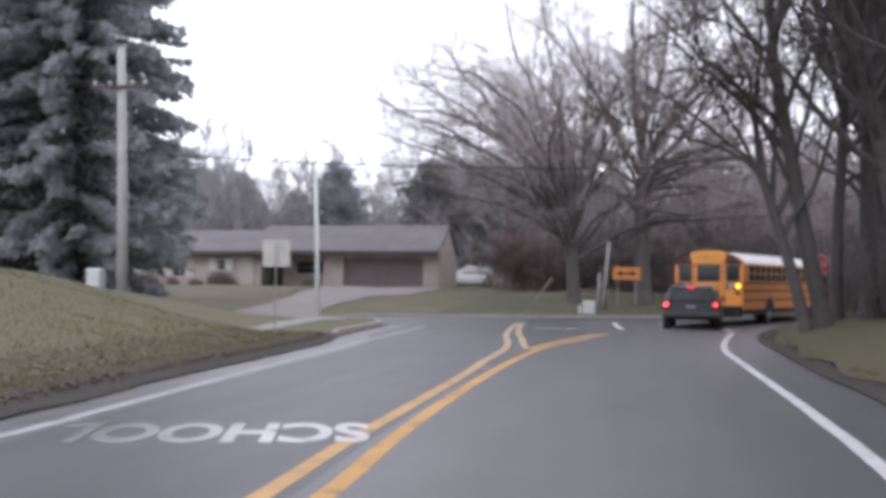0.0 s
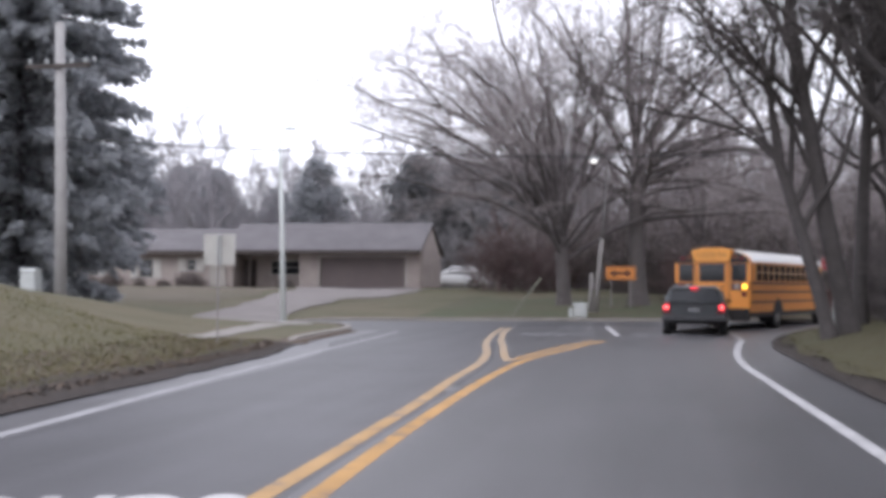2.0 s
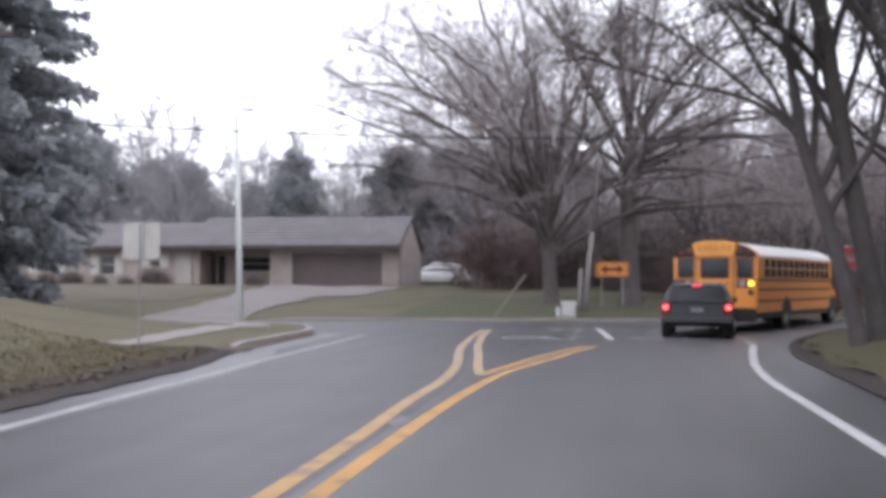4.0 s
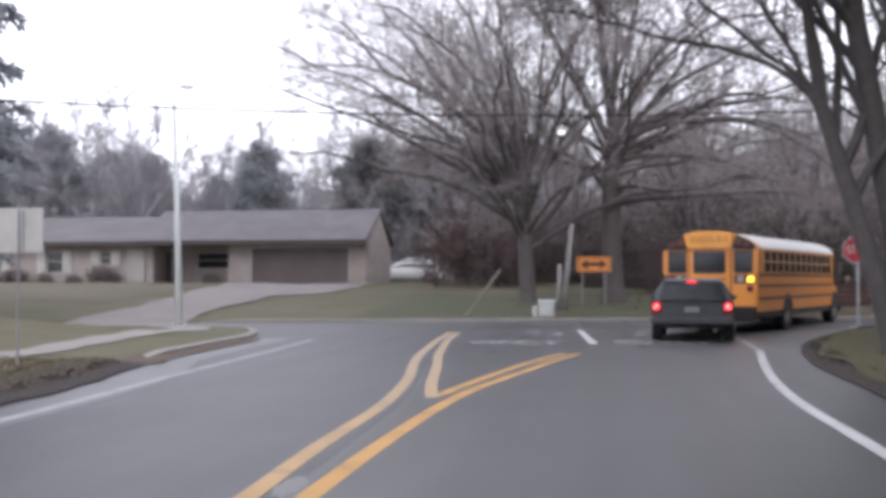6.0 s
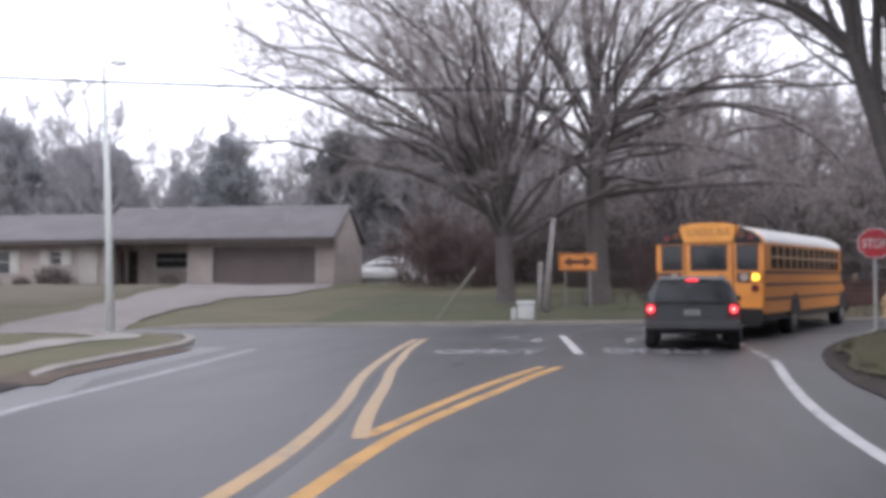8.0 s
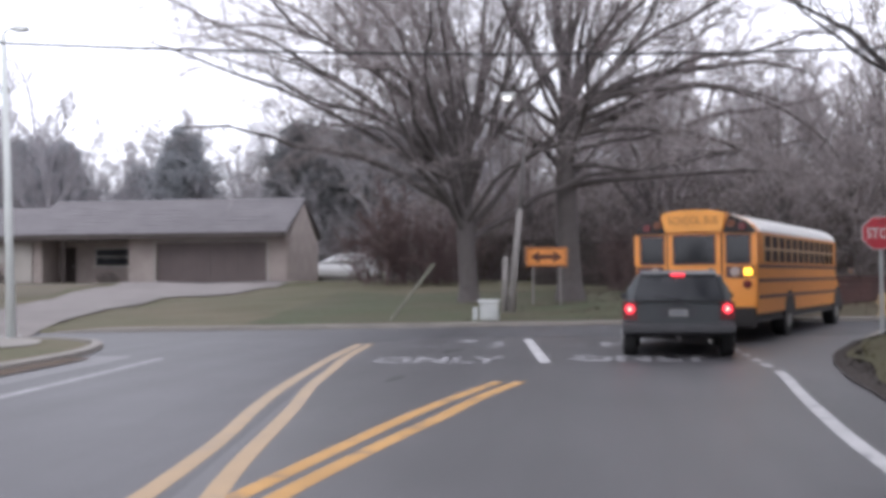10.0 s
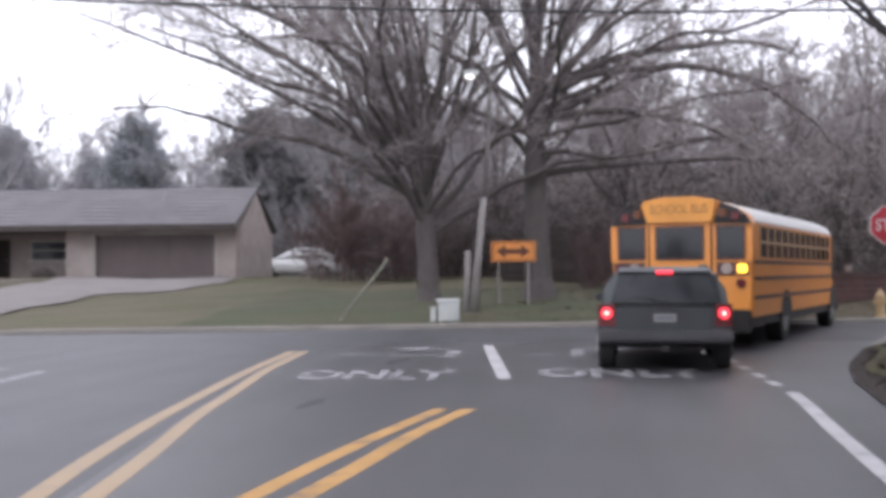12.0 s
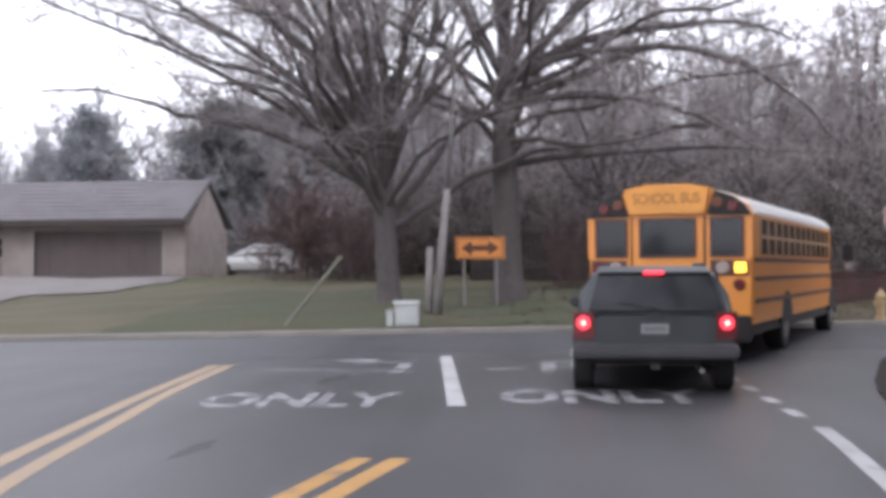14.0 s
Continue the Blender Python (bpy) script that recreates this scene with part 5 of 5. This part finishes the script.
part("lid", Shape().prism([(-0.24, 0.485), (0.24, 0.485), (0.2, 0.55), (-0.2, 0.57)], -0.29, 0.29, "x"), BOXWHITE, cab, bevel=0.01)
part("door", Shape().box(-0.2, 0.2, -0.215, -0.202, 0.05, 0.42), BOXWHITE, cab, bevel=0.005)
part("latch", Shape().box(0.12, 0.15, -0.235, -0.216, 0.2, 0.28), PALEMETAL, cab)
ped = thing("utility_pedestal", pose(-4.2, 50.85, at(-4.2, 50.85)), "narrow white cable pedestal beside the cabinet", "utility box")
part("shaft", Shape().box(-0.07, 0.07, -0.07, 0.07, -0.1, 0.3), BOXWHITE, ped, bevel=0.01)
part("cap", Shape().prism([(-0.085, 0.304), (0.085, 0.304), (0.05, 0.37), (-0.05, 0.37)], -0.085, 0.085, "y"), BOXWHITE, ped, bevel=0.008)

# double arrow sign
asg = thing("arrow_sign", pose(-2.38, 55.5, at(-2.38, 55.5)), "orange-yellow sign with a black two-headed arrow on two steel legs", "road sign")
z0 = 2.27 - at(-2.38, 55.5)
part("sign_board", Shape().box(-0.65, 0.65, -0.02, 0.0, z0 - 0.6, z0), SIGNORANGE, asg, bevel=0.006)
part("border", Shape().box(-0.61, 0.61, -0.026, -0.021, z0 - 0.05, z0 - 0.025).box(-0.61, 0.61, -0.026, -0.021, z0 - 0.575, z0 - 0.55).box(-0.61, -0.585, -0.026, -0.021, z0 - 0.55, z0 - 0.05).box(0.585, 0.61, -0.026, -0.021, z0 - 0.55, z0 - 0.05), SIGNBLACK, asg)
zc = z0 - 0.3
part("arrow", Shape().prism([(-0.5, zc), (-0.22, zc + 0.19), (-0.22, zc + 0.07), (0.22, zc + 0.07), (0.22, zc + 0.19), (0.5, zc), (0.22, zc - 0.19), (0.22, zc - 0.07), (-0.22, zc - 0.07), (-0.22, zc - 0.19)], -0.026, -0.021, "y"), SIGNBLACK, asg, "black two-headed arrow")
for x in (-0.43, 0.43):
    part("leg", Shape().box(x - 0.03, x + 0.03, 0.004, 0.05, -0.2, z0 - 0.04), POLEGREY, asg)

# stop sign, leaning a little
stp = thing("stop_sign", pose(5.06, 43.95, at(5.06, 43.95), 0, 0, -6), "red octagonal STOP sign on a steel post at the corner", "road sign")
zs = 2.2 - at(5.06, 43.95)
octo = lambda q: [(q * math.cos(math.pi / 8 + k * math.pi / 4), zs + 0.92 * q * math.sin(math.pi / 8 + k * math.pi / 4)) for k in range(8)]
part("sign_board", Shape().prism(octo(0.415), -0.02, 0.0, "y"), SIGNWHITE, stp, "white rim of the sign")
part("red_face", Shape().prism(octo(0.388), -0.026, -0.021, "y"), SIGNRED, stp)
lettering("word", "STOP", 0.56, 0.22, SIGNWHITE, pose(-0.28, -0.031, zs - 0.11, 90, 0, 0), stp, 0.012)
part("post", Shape().box(-0.035, 0.035, 0.004, 0.05, -0.2, zs + 0.3), PALEMETAL, stp)

# back of a sign facing the other way, on the bank
sq = thing("sign_back", pose(-9.83, 27.4, at(-9.83, 27.4)), "bare aluminium back of a square road sign on the bank", "road sign")
zq = 2.47 - at(-9.83, 27.4)
part("sign_board", Shape().box(-0.36, 0.36, 0.03, 0.045, zq - 0.67, zq), SIGNBACK, sq, bevel=0.004)
part("rail", Shape().box(-0.05, 0.05, -0.01, 0.029, zq - 0.66, zq - 0.02), PALEMETAL, sq)
part("post", Shape().box(-0.014, 0.014, -0.04, -0.011, -0.2, zq - 0.03), POLEGREY, sq)

# utility pole and its box beside the spruces
up = thing("utility_pole", pose(-18.2, 35.6, at(-18.2, 35.6)), "tall weathered grey wooden utility pole before the spruces", "utility pole")
part("pole", Shape().tube([(0.05, 0, -0.5), (0, 0, 4), (-0.12, 0, 8.6)], [0.19, 0.17, 0.14], 16), POLEWOOD, up, smooth=True)
part("crossarm", Shape().box(-1.1, 1.0, -0.24, -0.15, 7.2, 7.32), DARKWOOD, up, bevel=0.01)
for x in (-0.95, -0.4, 0.4, 0.85):
    part("insulator", Shape().tube([(x, -0.2, 7.32), (x, -0.2, 7.4), (x, -0.2, 7.48)], [0.03, 0.06, 0.03], 10), PALEMETAL, up)
ub = thing("utility_cabinet", pose(-18.95, 35.3, at(-18.95, 35.3)), "off-white utility box beside the wooden pole", "utility box")
part("body", Shape().box(-0.25, 0.25, -0.22, 0.22, -0.2, 1.06), BOXWHITE, ub, bevel=0.03)
part("lid", Shape().prism([(-0.24, 1.065), (0.24, 1.065), (0.16, 1.17), (-0.16, 1.17)], -0.27, 0.27, "x"), BOXWHITE, ub, bevel=0.02)


def cable(name, a, b, sag, rad, label):
    a, b = Vector(a), Vector(b)
    pts = [a.lerp(b, k / 24) - Vector((0, 0, 4 * sag * (k / 24) * (1 - k / 24))) for k in range(25)]
    return tagged(part(name, Shape().tube(pts, [rad] * 25, 6), CABLE), label, "cable")


cable("overhead_cable", (-18.3, 35.5, 5.75), (13, 43.5, 6.2), 0.6, 0.022, "thin dark overhead cable crossing the street")
cable("overhead_cable", (-19.2, 35.4, at(-18.2, 35.6) + 7.45), (-60, 22, 9.5), 0.8, 0.015, "thin dark power line from the pole")
far_pole = thing("utility_pole", pose(13.1, 43.6, at(13.1, 43.6)), "wooden utility pole hidden among the verge trees", "utility pole")
part("pole", Shape().tube([(0, 0, -0.4), (0, 0, 8)], [0.17, 0.13], 12), POLEWOOD, far_pole)

hyd = thing("fire_hydrant", pose(7.5, 54.0, at(7.5, 54.0)), "small faded yellow fire hydrant at the kerb", "fire hydrant")
part("barrel", Shape().tube([(0, 0, -0.1), (0, 0, 0.04), (0, 0, 0.06), (0, 0, 0.5), (0, 0, 0.52), (0, 0, 0.56)], [0.17, 0.17, 0.11, 0.11, 0.15, 0.15], 18), HYDRANT, hyd)
part("bonnet", Shape().tube([(0, 0, 0.562), (0, 0, 0.64), (0, 0, 0.69), (0, 0, 0.76)], [0.13, 0.1, 0.04, 0.035], 16), HYDRANT, hyd)
for x, y in ((-0.17, 0), (0.17, 0), (0, -0.19)):
    part("outlet_cap", Shape().tube([(x * 0.5, y * 0.5, 0.4), (x, y, 0.4)], [0.07, 0.065], 12), HYDRANT, hyd)

# low red-brown wall and dark board fence beyond the side street
rw = thing("low_wall", pose(4.6, 58.2, at(4.6, 58.2), 0, 0, math.degrees(math.atan(SLOPE))), "low dark red-brown brick wall along the side street", "wall")
for row in range(5):
    for k in range(22):
        part("brick_course", Shape().box(k * 0.9 + (row % 2) * 0.45, k * 0.9 + (row % 2) * 0.45 + 0.885, 0, 0.25, -0.25 + row * 0.2, -0.06 + row * 0.2), REDWALL, rw)
part("coping", Shape().box(-0.05, 20.3, -0.05, 0.3, 0.755, 0.83), REDWALL, rw)
fence = thing("board_fence", pose(-3.2, 66.5, at(-3.2, 66.5) - 0.1), "dark weathered board fence behind the trees", "fence")
board = mesh_of("board", Shape().box(-0.07, 0.07, -0.012, 0.012, 0, 1.85), DARKWOOD)
for k in range(64):
    ob = new("board", board)
    ob.parent, ob.location = fence, (k * 0.155, 0.01 * (k % 2), 0.02 * math.sin(k * 2.1))
for z in (0.4, 1.5):
    part("rail", Shape().box(-0.1, 9.9, 0.03, 0.08, z, z + 0.09), DARKWOOD, fence)


# ---- school bus ----
BW, BL = 1.25, 9.5
bus = thing("school_bus", pose(1.1, 42.65, 0, 0, 0, -20.5) @ Matrix.Diagonal((1, 1, 0.95, 1)), "yellow school bus with white roof turning at the junction", "school bus")


def bus_ring(y, w=BW, low=0.6, drop=0.0):
    """The bus's section at y."""
    side = [(w, low), (w, 1.5), (w, 2.3 - drop)]
    top = [(w * math.cos(a), 2.3 - drop + 0.46 * math.sin(a)) for a in (0.35, 0.7, 1.05, 1.35)]
    right = side + top
    return [(x, y, z) for x, z in right] + [(0, y, 2.77 - drop)] + [(-x, y, z) for x, z in reversed(right)]


part("body", Shape().loft([bus_ring(0.0, BW - 0.03), bus_ring(0.06), bus_ring(BL - 0.1), bus_ring(BL, BW - 0.06, drop=0.05)]), BUSYELLOW, bus, "glossy school-bus yellow body")
roof_rings = []
for y in (0.3, 1.0, BL - 0.8, BL - 0.1):
    roof_rings.append([(w * math.cos(a), y, 2.31 + 0.485 * math.sin(a) - off) for w, off in ((BW + 0.015, 0), (BW - 0.02, 0.05)) for a in (np.linspace(0.1, math.pi - 0.1, 15) if off == 0 else np.linspace(math.pi - 0.1, 0.1, 15))])
part("roof", Shape().loft(roof_rings), BUSWHITE, bus, "white painted roof")
for s in (-1, 1):
    part("corner_panel", Shape().prism([(s * 1.24, 2.3), (s * 1.16, 2.46), (s * 1.0, 2.59), (s * 0.72, 2.7), (s * 0.6, 2.34), (s * 0.62, 2.31)], -0.045, 0.0, "y"), BUSBLACK, bus, "black panel round the warning lamps")
    part("warning_lamp", Shape().tube([(s * 0.98, -0.045, 2.44), (s * 0.98, -0.075, 2.44)], [0.09, 0.08], 16), LENSRED, bus, "unlit red warning lamp")
    part("warning_lamp", Shape().tube([(s * 0.76, -0.045, 2.5), (s * 0.76, -0.075, 2.5)], [0.085, 0.075], 16), UNLIT_AMBER, bus, "unlit amber warning lamp")
sgn = part("roof_sign", Shape().prism([(-0.58, 2.33), (0.58, 2.33), (0.66, 2.74), (0.3, 2.81), (-0.3, 2.81), (-0.66, 2.74)], -0.1, 0.25, "y"), BUSSIGN, bus, "raised yellow sign panel over the rear door", bevel=0.015)
lettering("word", "SCHOOL BUS", 1.02, 0.17, BUSTEXT, pose(-0.51, -0.104, 2.5, 90, 0, 0), sgn, 0.01)


def rear_window(x0, x1, z0, z1, parent, name="rear_window"):
    g = part(name, Shape().box(x0, x1, -0.018, -0.004, z0, z1), DARKGLASS, parent, "dark glass in a rubber seal", bevel=0.004)
    part("seal", Shape().box(x0 - 0.035, x0 - 0.001, -0.025, 0, z0 - 0.035, z1 + 0.035).box(x1 + 0.001, x1 + 0.035, -0.025, 0, z0 - 0.035, z1 + 0.035).box(x0 - 0.001, x1 + 0.001, -0.025, 0, z1 + 0.001, z1 + 0.035).box(x0 - 0.001, x1 + 0.001, -0.025, 0, z0 - 0.035, z0 - 0.001), BUSRAIL, g)
    return g


rear_window(-1.1, -0.66, 1.68, 2.24, bus)
rear_window(0.67, 1.1, 1.68, 2.24, bus)
ed = part("rear_door", Shape().box(-0.54, 0.54, -0.03, 0, 0.82, 2.3), BUSYELLOW, bus, "yellow emergency door", bevel=0.012)
g = rear_window(-0.4, 0.4, 1.68, 2.24, ed, "door_window")
g.location = (0, -0.031, 0)
g2 = rear_window(-0.36, 0.36, 0.98, 1.3, ed, "lower_window")
g2.location = (0, -0.031, 0)
part("handle", Shape().tube([(0.42, -0.035, 1.5), (0.42, -0.09, 1.5), (0.3, -0.09, 1.44)], [0.018] * 3, 8), BUSBLACK, ed)
for x in (-0.56, 0.56):
    part("door_seam", Shape().box(x - 0.012, x + 0.012, -0.012, 0, 0.82, 2.3), BUSBLACK, ed)
part("rear_bumper", Shape().prism([(-1.24, 0.32), (1.24, 0.32), (1.24, 0.74), (-1.24, 0.74)], -0.16, 0.02, "y"), BUSBLACK, bus, "black steel bumper", bevel=0.03)
for s in (-1, 1):
    part("tail_panel", Shape().box(min(s * 0.64, s * 1.2), max(s * 0.64, s * 1.2), -0.02, 0, 1.36, 1.6), BUSRAIL, bus, "dark tail lamp panel")
part("tail_lamp", Shape().box(1.01, 1.16, -0.06, -0.02, 1.41, 1.56), LENSAMBER, bus, "lit amber turn lamp")
part("tail_lamp", Shape().tube([(-1.08, -0.02, 1.48), (-1.08, -0.06, 1.48)], [0.1, 0.09], 18), LENSRED, bus, "unlit red tail lamp")
part("tail_lamp", Shape().tube([(0.82, -0.02, 1.48), (0.82, -0.06, 1.48)], [0.1, 0.09], 18), LENSDIM, bus, "pale reversing lamp")
part("tail_lamp", Shape().tube([(-0.82, -0.02, 1.48), (-0.82, -0.06, 1.48)], [0.1, 0.09], 18), LENSDIM, bus, "pale reversing lamp")
part("brake_lamp", Shape().tube([(1.06, -0.01, 1.22), (1.06, -0.05, 1.22)], [0.09, 0.08], 18), LENSRED, bus, "red brake lamp")
part("brake_lamp", Shape().tube([(-1.06, -0.01, 1.22), (-1.06, -0.05, 1.22)], [0.09, 0.08], 18), LENSRED, bus, "red brake lamp")
for s in (-1, 1):
    x0, x1 = (BW, BW + 0.02) if s > 0 else (-BW - 0.02, -BW)
    for z in (1.6, 1.3, 0.95):
        part("rub_rail", Shape().box(x0, x1, 0.15, BL - 0.15, z - 0.035, z + 0.035), BUSRAIL, bus, "dark rub rail", bevel=0.008)
    part("corner_post", Shape().box(min(s * (BW + 0.012), s * (BW - 0.1)), max(s * (BW + 0.012), s * (BW - 0.1)), -0.01, 0.42, 1.62, 2.3), BUSYELLOW, bus, bevel=0.01)
    for k in range(12):
        y = 0.62 + k * 0.7
        w = part("side_window", Shape().box(x0 - 0.005, x1 - 0.008, y + 0.06, y + 0.62, 1.69, 2.26), DARKGLASS, bus, "dark split sash window")
        part("sash_bar", Shape().box(x0, x1, y + 0.05, y + 0.63, 1.95, 2.0), BUSFRAME, w, "pale sash bar")
        part("window_frame", Shape().box(x0, x1 + 0.004, y + 0.0, y + 0.05, 1.66, 2.29), BUSFRAME, w, "pale window post")
    part("skirt", Shape().box(min(s * 0.9, s * 1.2), max(s * 0.9, s * 1.2), 0.1, BL - 0.2, 0.42, 0.602), BUSBLACK, bus, "black chassis skirt")
    for y, name in ((3.25, "rear_wheel"), (BL + 0.15, "front_wheel")):
        wheel(bus, s * 1.06, y, 0.47, 0.32, name)
        part("wheel_arch", Shape().prism([(y + 0.6 * math.cos(a), 0.5 + 0.56 * math.sin(a)) for a in np.linspace(0, math.pi, 15)], min(s * (BW + 0.005), s * 1.0), max(s * (BW + 0.005), s * 1.0), "x"), BUSBLACK, bus, "dark wheel arch")
    part("mirror_arm", Shape().tube([(s * 1.2, BL - 0.1, 2.2), (s * 1.55, BL + 0.5, 2.1), (s * 1.55, BL + 0.5, 1.6)], [0.02] * 3, 8), BUSBLACK, bus)
    part("mirror", Shape().box(min(s * 1.45, s * 1.67), max(s * 1.45, s * 1.67), BL + 0.44, BL + 0.5, 1.62, 2.0), BUSBLACK, bus, "black mirror head", bevel=0.02)
    part("mirror_glass", Shape().tube([(s * 1.58, BL + 0.43, 1.5), (s * 1.58, BL + 0.38, 1.5)], [0.1, 0.09], 14), MIRROR, bus, "shiny round mirror")
part("underframe", Shape().box(-0.45, 0.45, 0.3, BL + 1.0, 0.4, 0.6), BUSBLACK, bus, "black chassis rails")
part("axle", Shape().tube([(-1, 3.25, 0.47), (1, 3.25, 0.47)], [0.12, 0.12], 10), BUSBLACK, bus)
part("hood", Shape().loft([[(-1.12, y, 0.62), (1.12, y, 0.62), (1.1, y, z - 0.18), (0.95, y, z), (-0.95, y, z), (-1.1, y, z - 0.18)] for y, z in ((BL - 0.01, 1.62), (BL + 0.7, 1.52), (BL + 1.25, 1.36))]), BUSYELLOW, bus, "yellow engine hood", bevel=0.03)
part("front_bumper", Shape().box(-1.2, 1.2, BL + 1.25, BL + 1.4, 0.38, 0.68), BUSBLACK, bus, bevel=0.03)
part("stop_arm", Shape().prism([(6.6 + 0.2 * math.cos(math.pi / 8 + k * math.pi / 4), 1.45 + 0.2 * math.sin(math.pi / 8 + k * math.pi / 4)) for k in range(8)], -BW - 0.05, -BW - 0.022, "x"), SIGNRED, bus, "folded red stop arm")


# ---- sport utility car behind the bus ----
suv = thing("suv", pose(0.41, 37.85, 0, 0, 0, -3.5), "dark grey-green estate SUV with lit brake lamps waiting behind the bus", "car")


def suv_ring(y, w, low, high, inset):
    return [(-w * 0.9, y, low), (w * 0.9, y, low), (w, y, low + 0.12), (w, y, low + (high - low) * 0.55), (w - inset * 0.4, y, high - 0.06), (w - inset, y, high), (-w + inset, y, high), (-w + inset * 0.4, y, high - 0.06), (-w, y, low + (high - low) * 0.55), (-w, y, low + 0.12)]


part("body", Shape().loft([suv_ring(0.02, 0.84, 0.42, 0.86, 0.04), suv_ring(0.14, 0.89, 0.38, 0.9, 0.05), suv_ring(1.5, 0.91, 0.32, 0.92, 0.06), suv_ring(2.9, 0.91, 0.27, 0.92, 0.06), suv_ring(3.9, 0.88, 0.3, 0.86, 0.08), suv_ring(4.32, 0.8, 0.36, 0.78, 0.1)]), SUVPAINT, suv, bevel=0.015, smooth=False)


def cabin_ring(y, wb, wt, zb, zt):
    return [(-wb, y, zb), (wb, y, zb), (wb - 0.02, y, zb + (zt - zb) * 0.45), (wt, y, zt - 0.07), (wt - 0.12, y, zt), (-wt + 0.12, y, zt), (-wt, y, zt - 0.07), (-wb + 0.02, y, zb + (zt - zb) * 0.45)]


part("cabin", Shape().loft([cabin_ring(0.1, 0.86, 0.8, 0.89, 0.96), cabin_ring(0.3, 0.85, 0.7, 0.89, 1.36), cabin_ring(0.5, 0.85, 0.69, 0.89, 1.41), cabin_ring(1.9, 0.85, 0.69, 0.89, 1.42), cabin_ring(2.5, 0.85, 0.68, 0.89, 1.36), cabin_ring(3.2, 0.83, 0.76, 0.88, 0.94)]), SUVPAINT, suv, bevel=0.012)
tg = part("tailgate", Shape().box(-0.62, 0.62, -0.02, 0.02, 0.52, 0.88), SUVPAINT, suv, "dark painted tailgate", bevel=0.012)
part("recess", Shape().box(-0.3, 0.3, -0.026, -0.021, 0.66, 0.85), CLADDING, tg)
part("plate", Shape().box(-0.15, 0.15, -0.036, -0.027, 0.68, 0.79), PLATE, tg, "pale blurred plate")
part("plate_bar", Shape().box(-0.12, 0.12, -0.041, -0.037, 0.71, 0.76), mat("plate_bar_blue", (0.17, 0.175, 0.2)), tg)
part("badge", Shape().box(-0.55, -0.36, -0.027, -0.021, 0.6, 0.625), CLADDING, tg)
part("handle", Shape().box(-0.09, 0.09, -0.05, -0.021, 0.865, 0.895), CLADDING, tg)
rg = part("rear_glass", Shape().loft([[(-0.73, 0.05, 0.93), (0.73, 0.05, 0.93), (0.73, 0.1, 0.93), (-0.73, 0.1, 0.93)], [(-0.62, 0.235, 1.33), (0.62, 0.235, 1.33), (0.62, 0.285, 1.33), (-0.62, 0.285, 1.33)]]), DARKGLASS, suv, "dark tinted rear window", bevel=0.008)
part("wiper", Shape().tube([(0.05, 0.05, 0.95), (-0.2, 0.07, 1.0), (-0.42, 0.08, 1.02)], [0.012, 0.01, 0.006], 6), CLADDING, rg)
part("spoiler", Shape().prism([(0.2, 1.36), (0.5, 1.43), (0.5, 1.4), (0.22, 1.34)], -0.62, 0.62, "x"), SUVPAINT, suv, bevel=0.008)
part("high_brake_lamp", Shape().box(-0.11, 0.11, 0.185, 0.215, 1.335, 1.372), TAILRED, suv, "lit high brake lamp")
part("rear_bumper", Shape().prism([(0.14, 0.39), (-0.12, 0.42), (-0.13, 0.54), (0.02, 0.58), (0.14, 0.58)], -0.9, 0.9, "x"), BUMPER, suv, "grey plastic bumper", bevel=0.03)
part("tow_hitch", Shape().box(-0.05, 0.05, -0.16, 0.05, 0.3, 0.36), BUSBLACK, suv)
part("exhaust", Shape().tube([(0.5, -0.08, 0.28), (0.5, 0.6, 0.28)], [0.03, 0.03], 10), RIM, suv)
part("underbody", Shape().box(-0.7, 0.7, 0.5, 4.1, 0.3, 0.4), BUSBLACK, suv)
for s in (-1, 1):
    tl = part("tail_lamp", Shape().loft([[(s * 0.66, -0.005, z), (s * 0.89, 0.02, z), (s * 0.905, 0.2, z), (s * 0.68, 0.1, z)] for z in (0.62, 0.92)]), LENSRED, suv, "red tail lamp cluster", bevel=0.01)
    part("bulb", Shape().tube([(s * 0.78, -0.0, 0.8), (s * 0.78, -0.035, 0.8)], [0.075, 0.065], 16), TAILRED, tl, "glowing red brake lamp")
    part("bulb_core", Shape().tube([(s * 0.78, -0.036, 0.8), (s * 0.78, -0.045, 0.8)], [0.022, 0.016], 12), TAILHOT, tl, "bright bulb centre")
    for y in (0.85, 3.45):
        wheel(suv, s * 0.8, y, 0.34, 0.23)
        part("wheel_arch", Shape().prism([(y + 0.43 * math.cos(a), 0.36 + 0.38 * math.sin(a)) for a in np.linspace(0, math.pi, 15)], min(s * 0.918, s * 0.72), max(s * 0.918, s * 0.72), "x"), CLADDING, suv, "grey wheel-arch flare")
    for y0, y1 in ((0.42, 1.2), (1.28, 2.0), (2.06, 2.7)):
        part("side_window", Shape().add([(s * 0.852, y0, 0.97), (s * 0.852, y1, 0.97), (s * 0.72, y1 - 0.12, 1.33), (s * 0.72, y0 + 0.05, 1.33)], [(0, 1, 2, 3)]), DARKGLASS, suv)
    part("mirror", Shape().box(min(s * 0.86, s * 1.02), max(s * 0.86, s * 1.02), 2.6, 2.72, 0.9, 1.03), CLADDING, suv, "black door mirror", bevel=0.03)
    part("roof_rail", Shape().tube([(s * 0.58, 0.6, 1.44), (s * 0.58, 2.2, 1.45)], [0.018, 0.018], 8), BUSBLACK, suv)
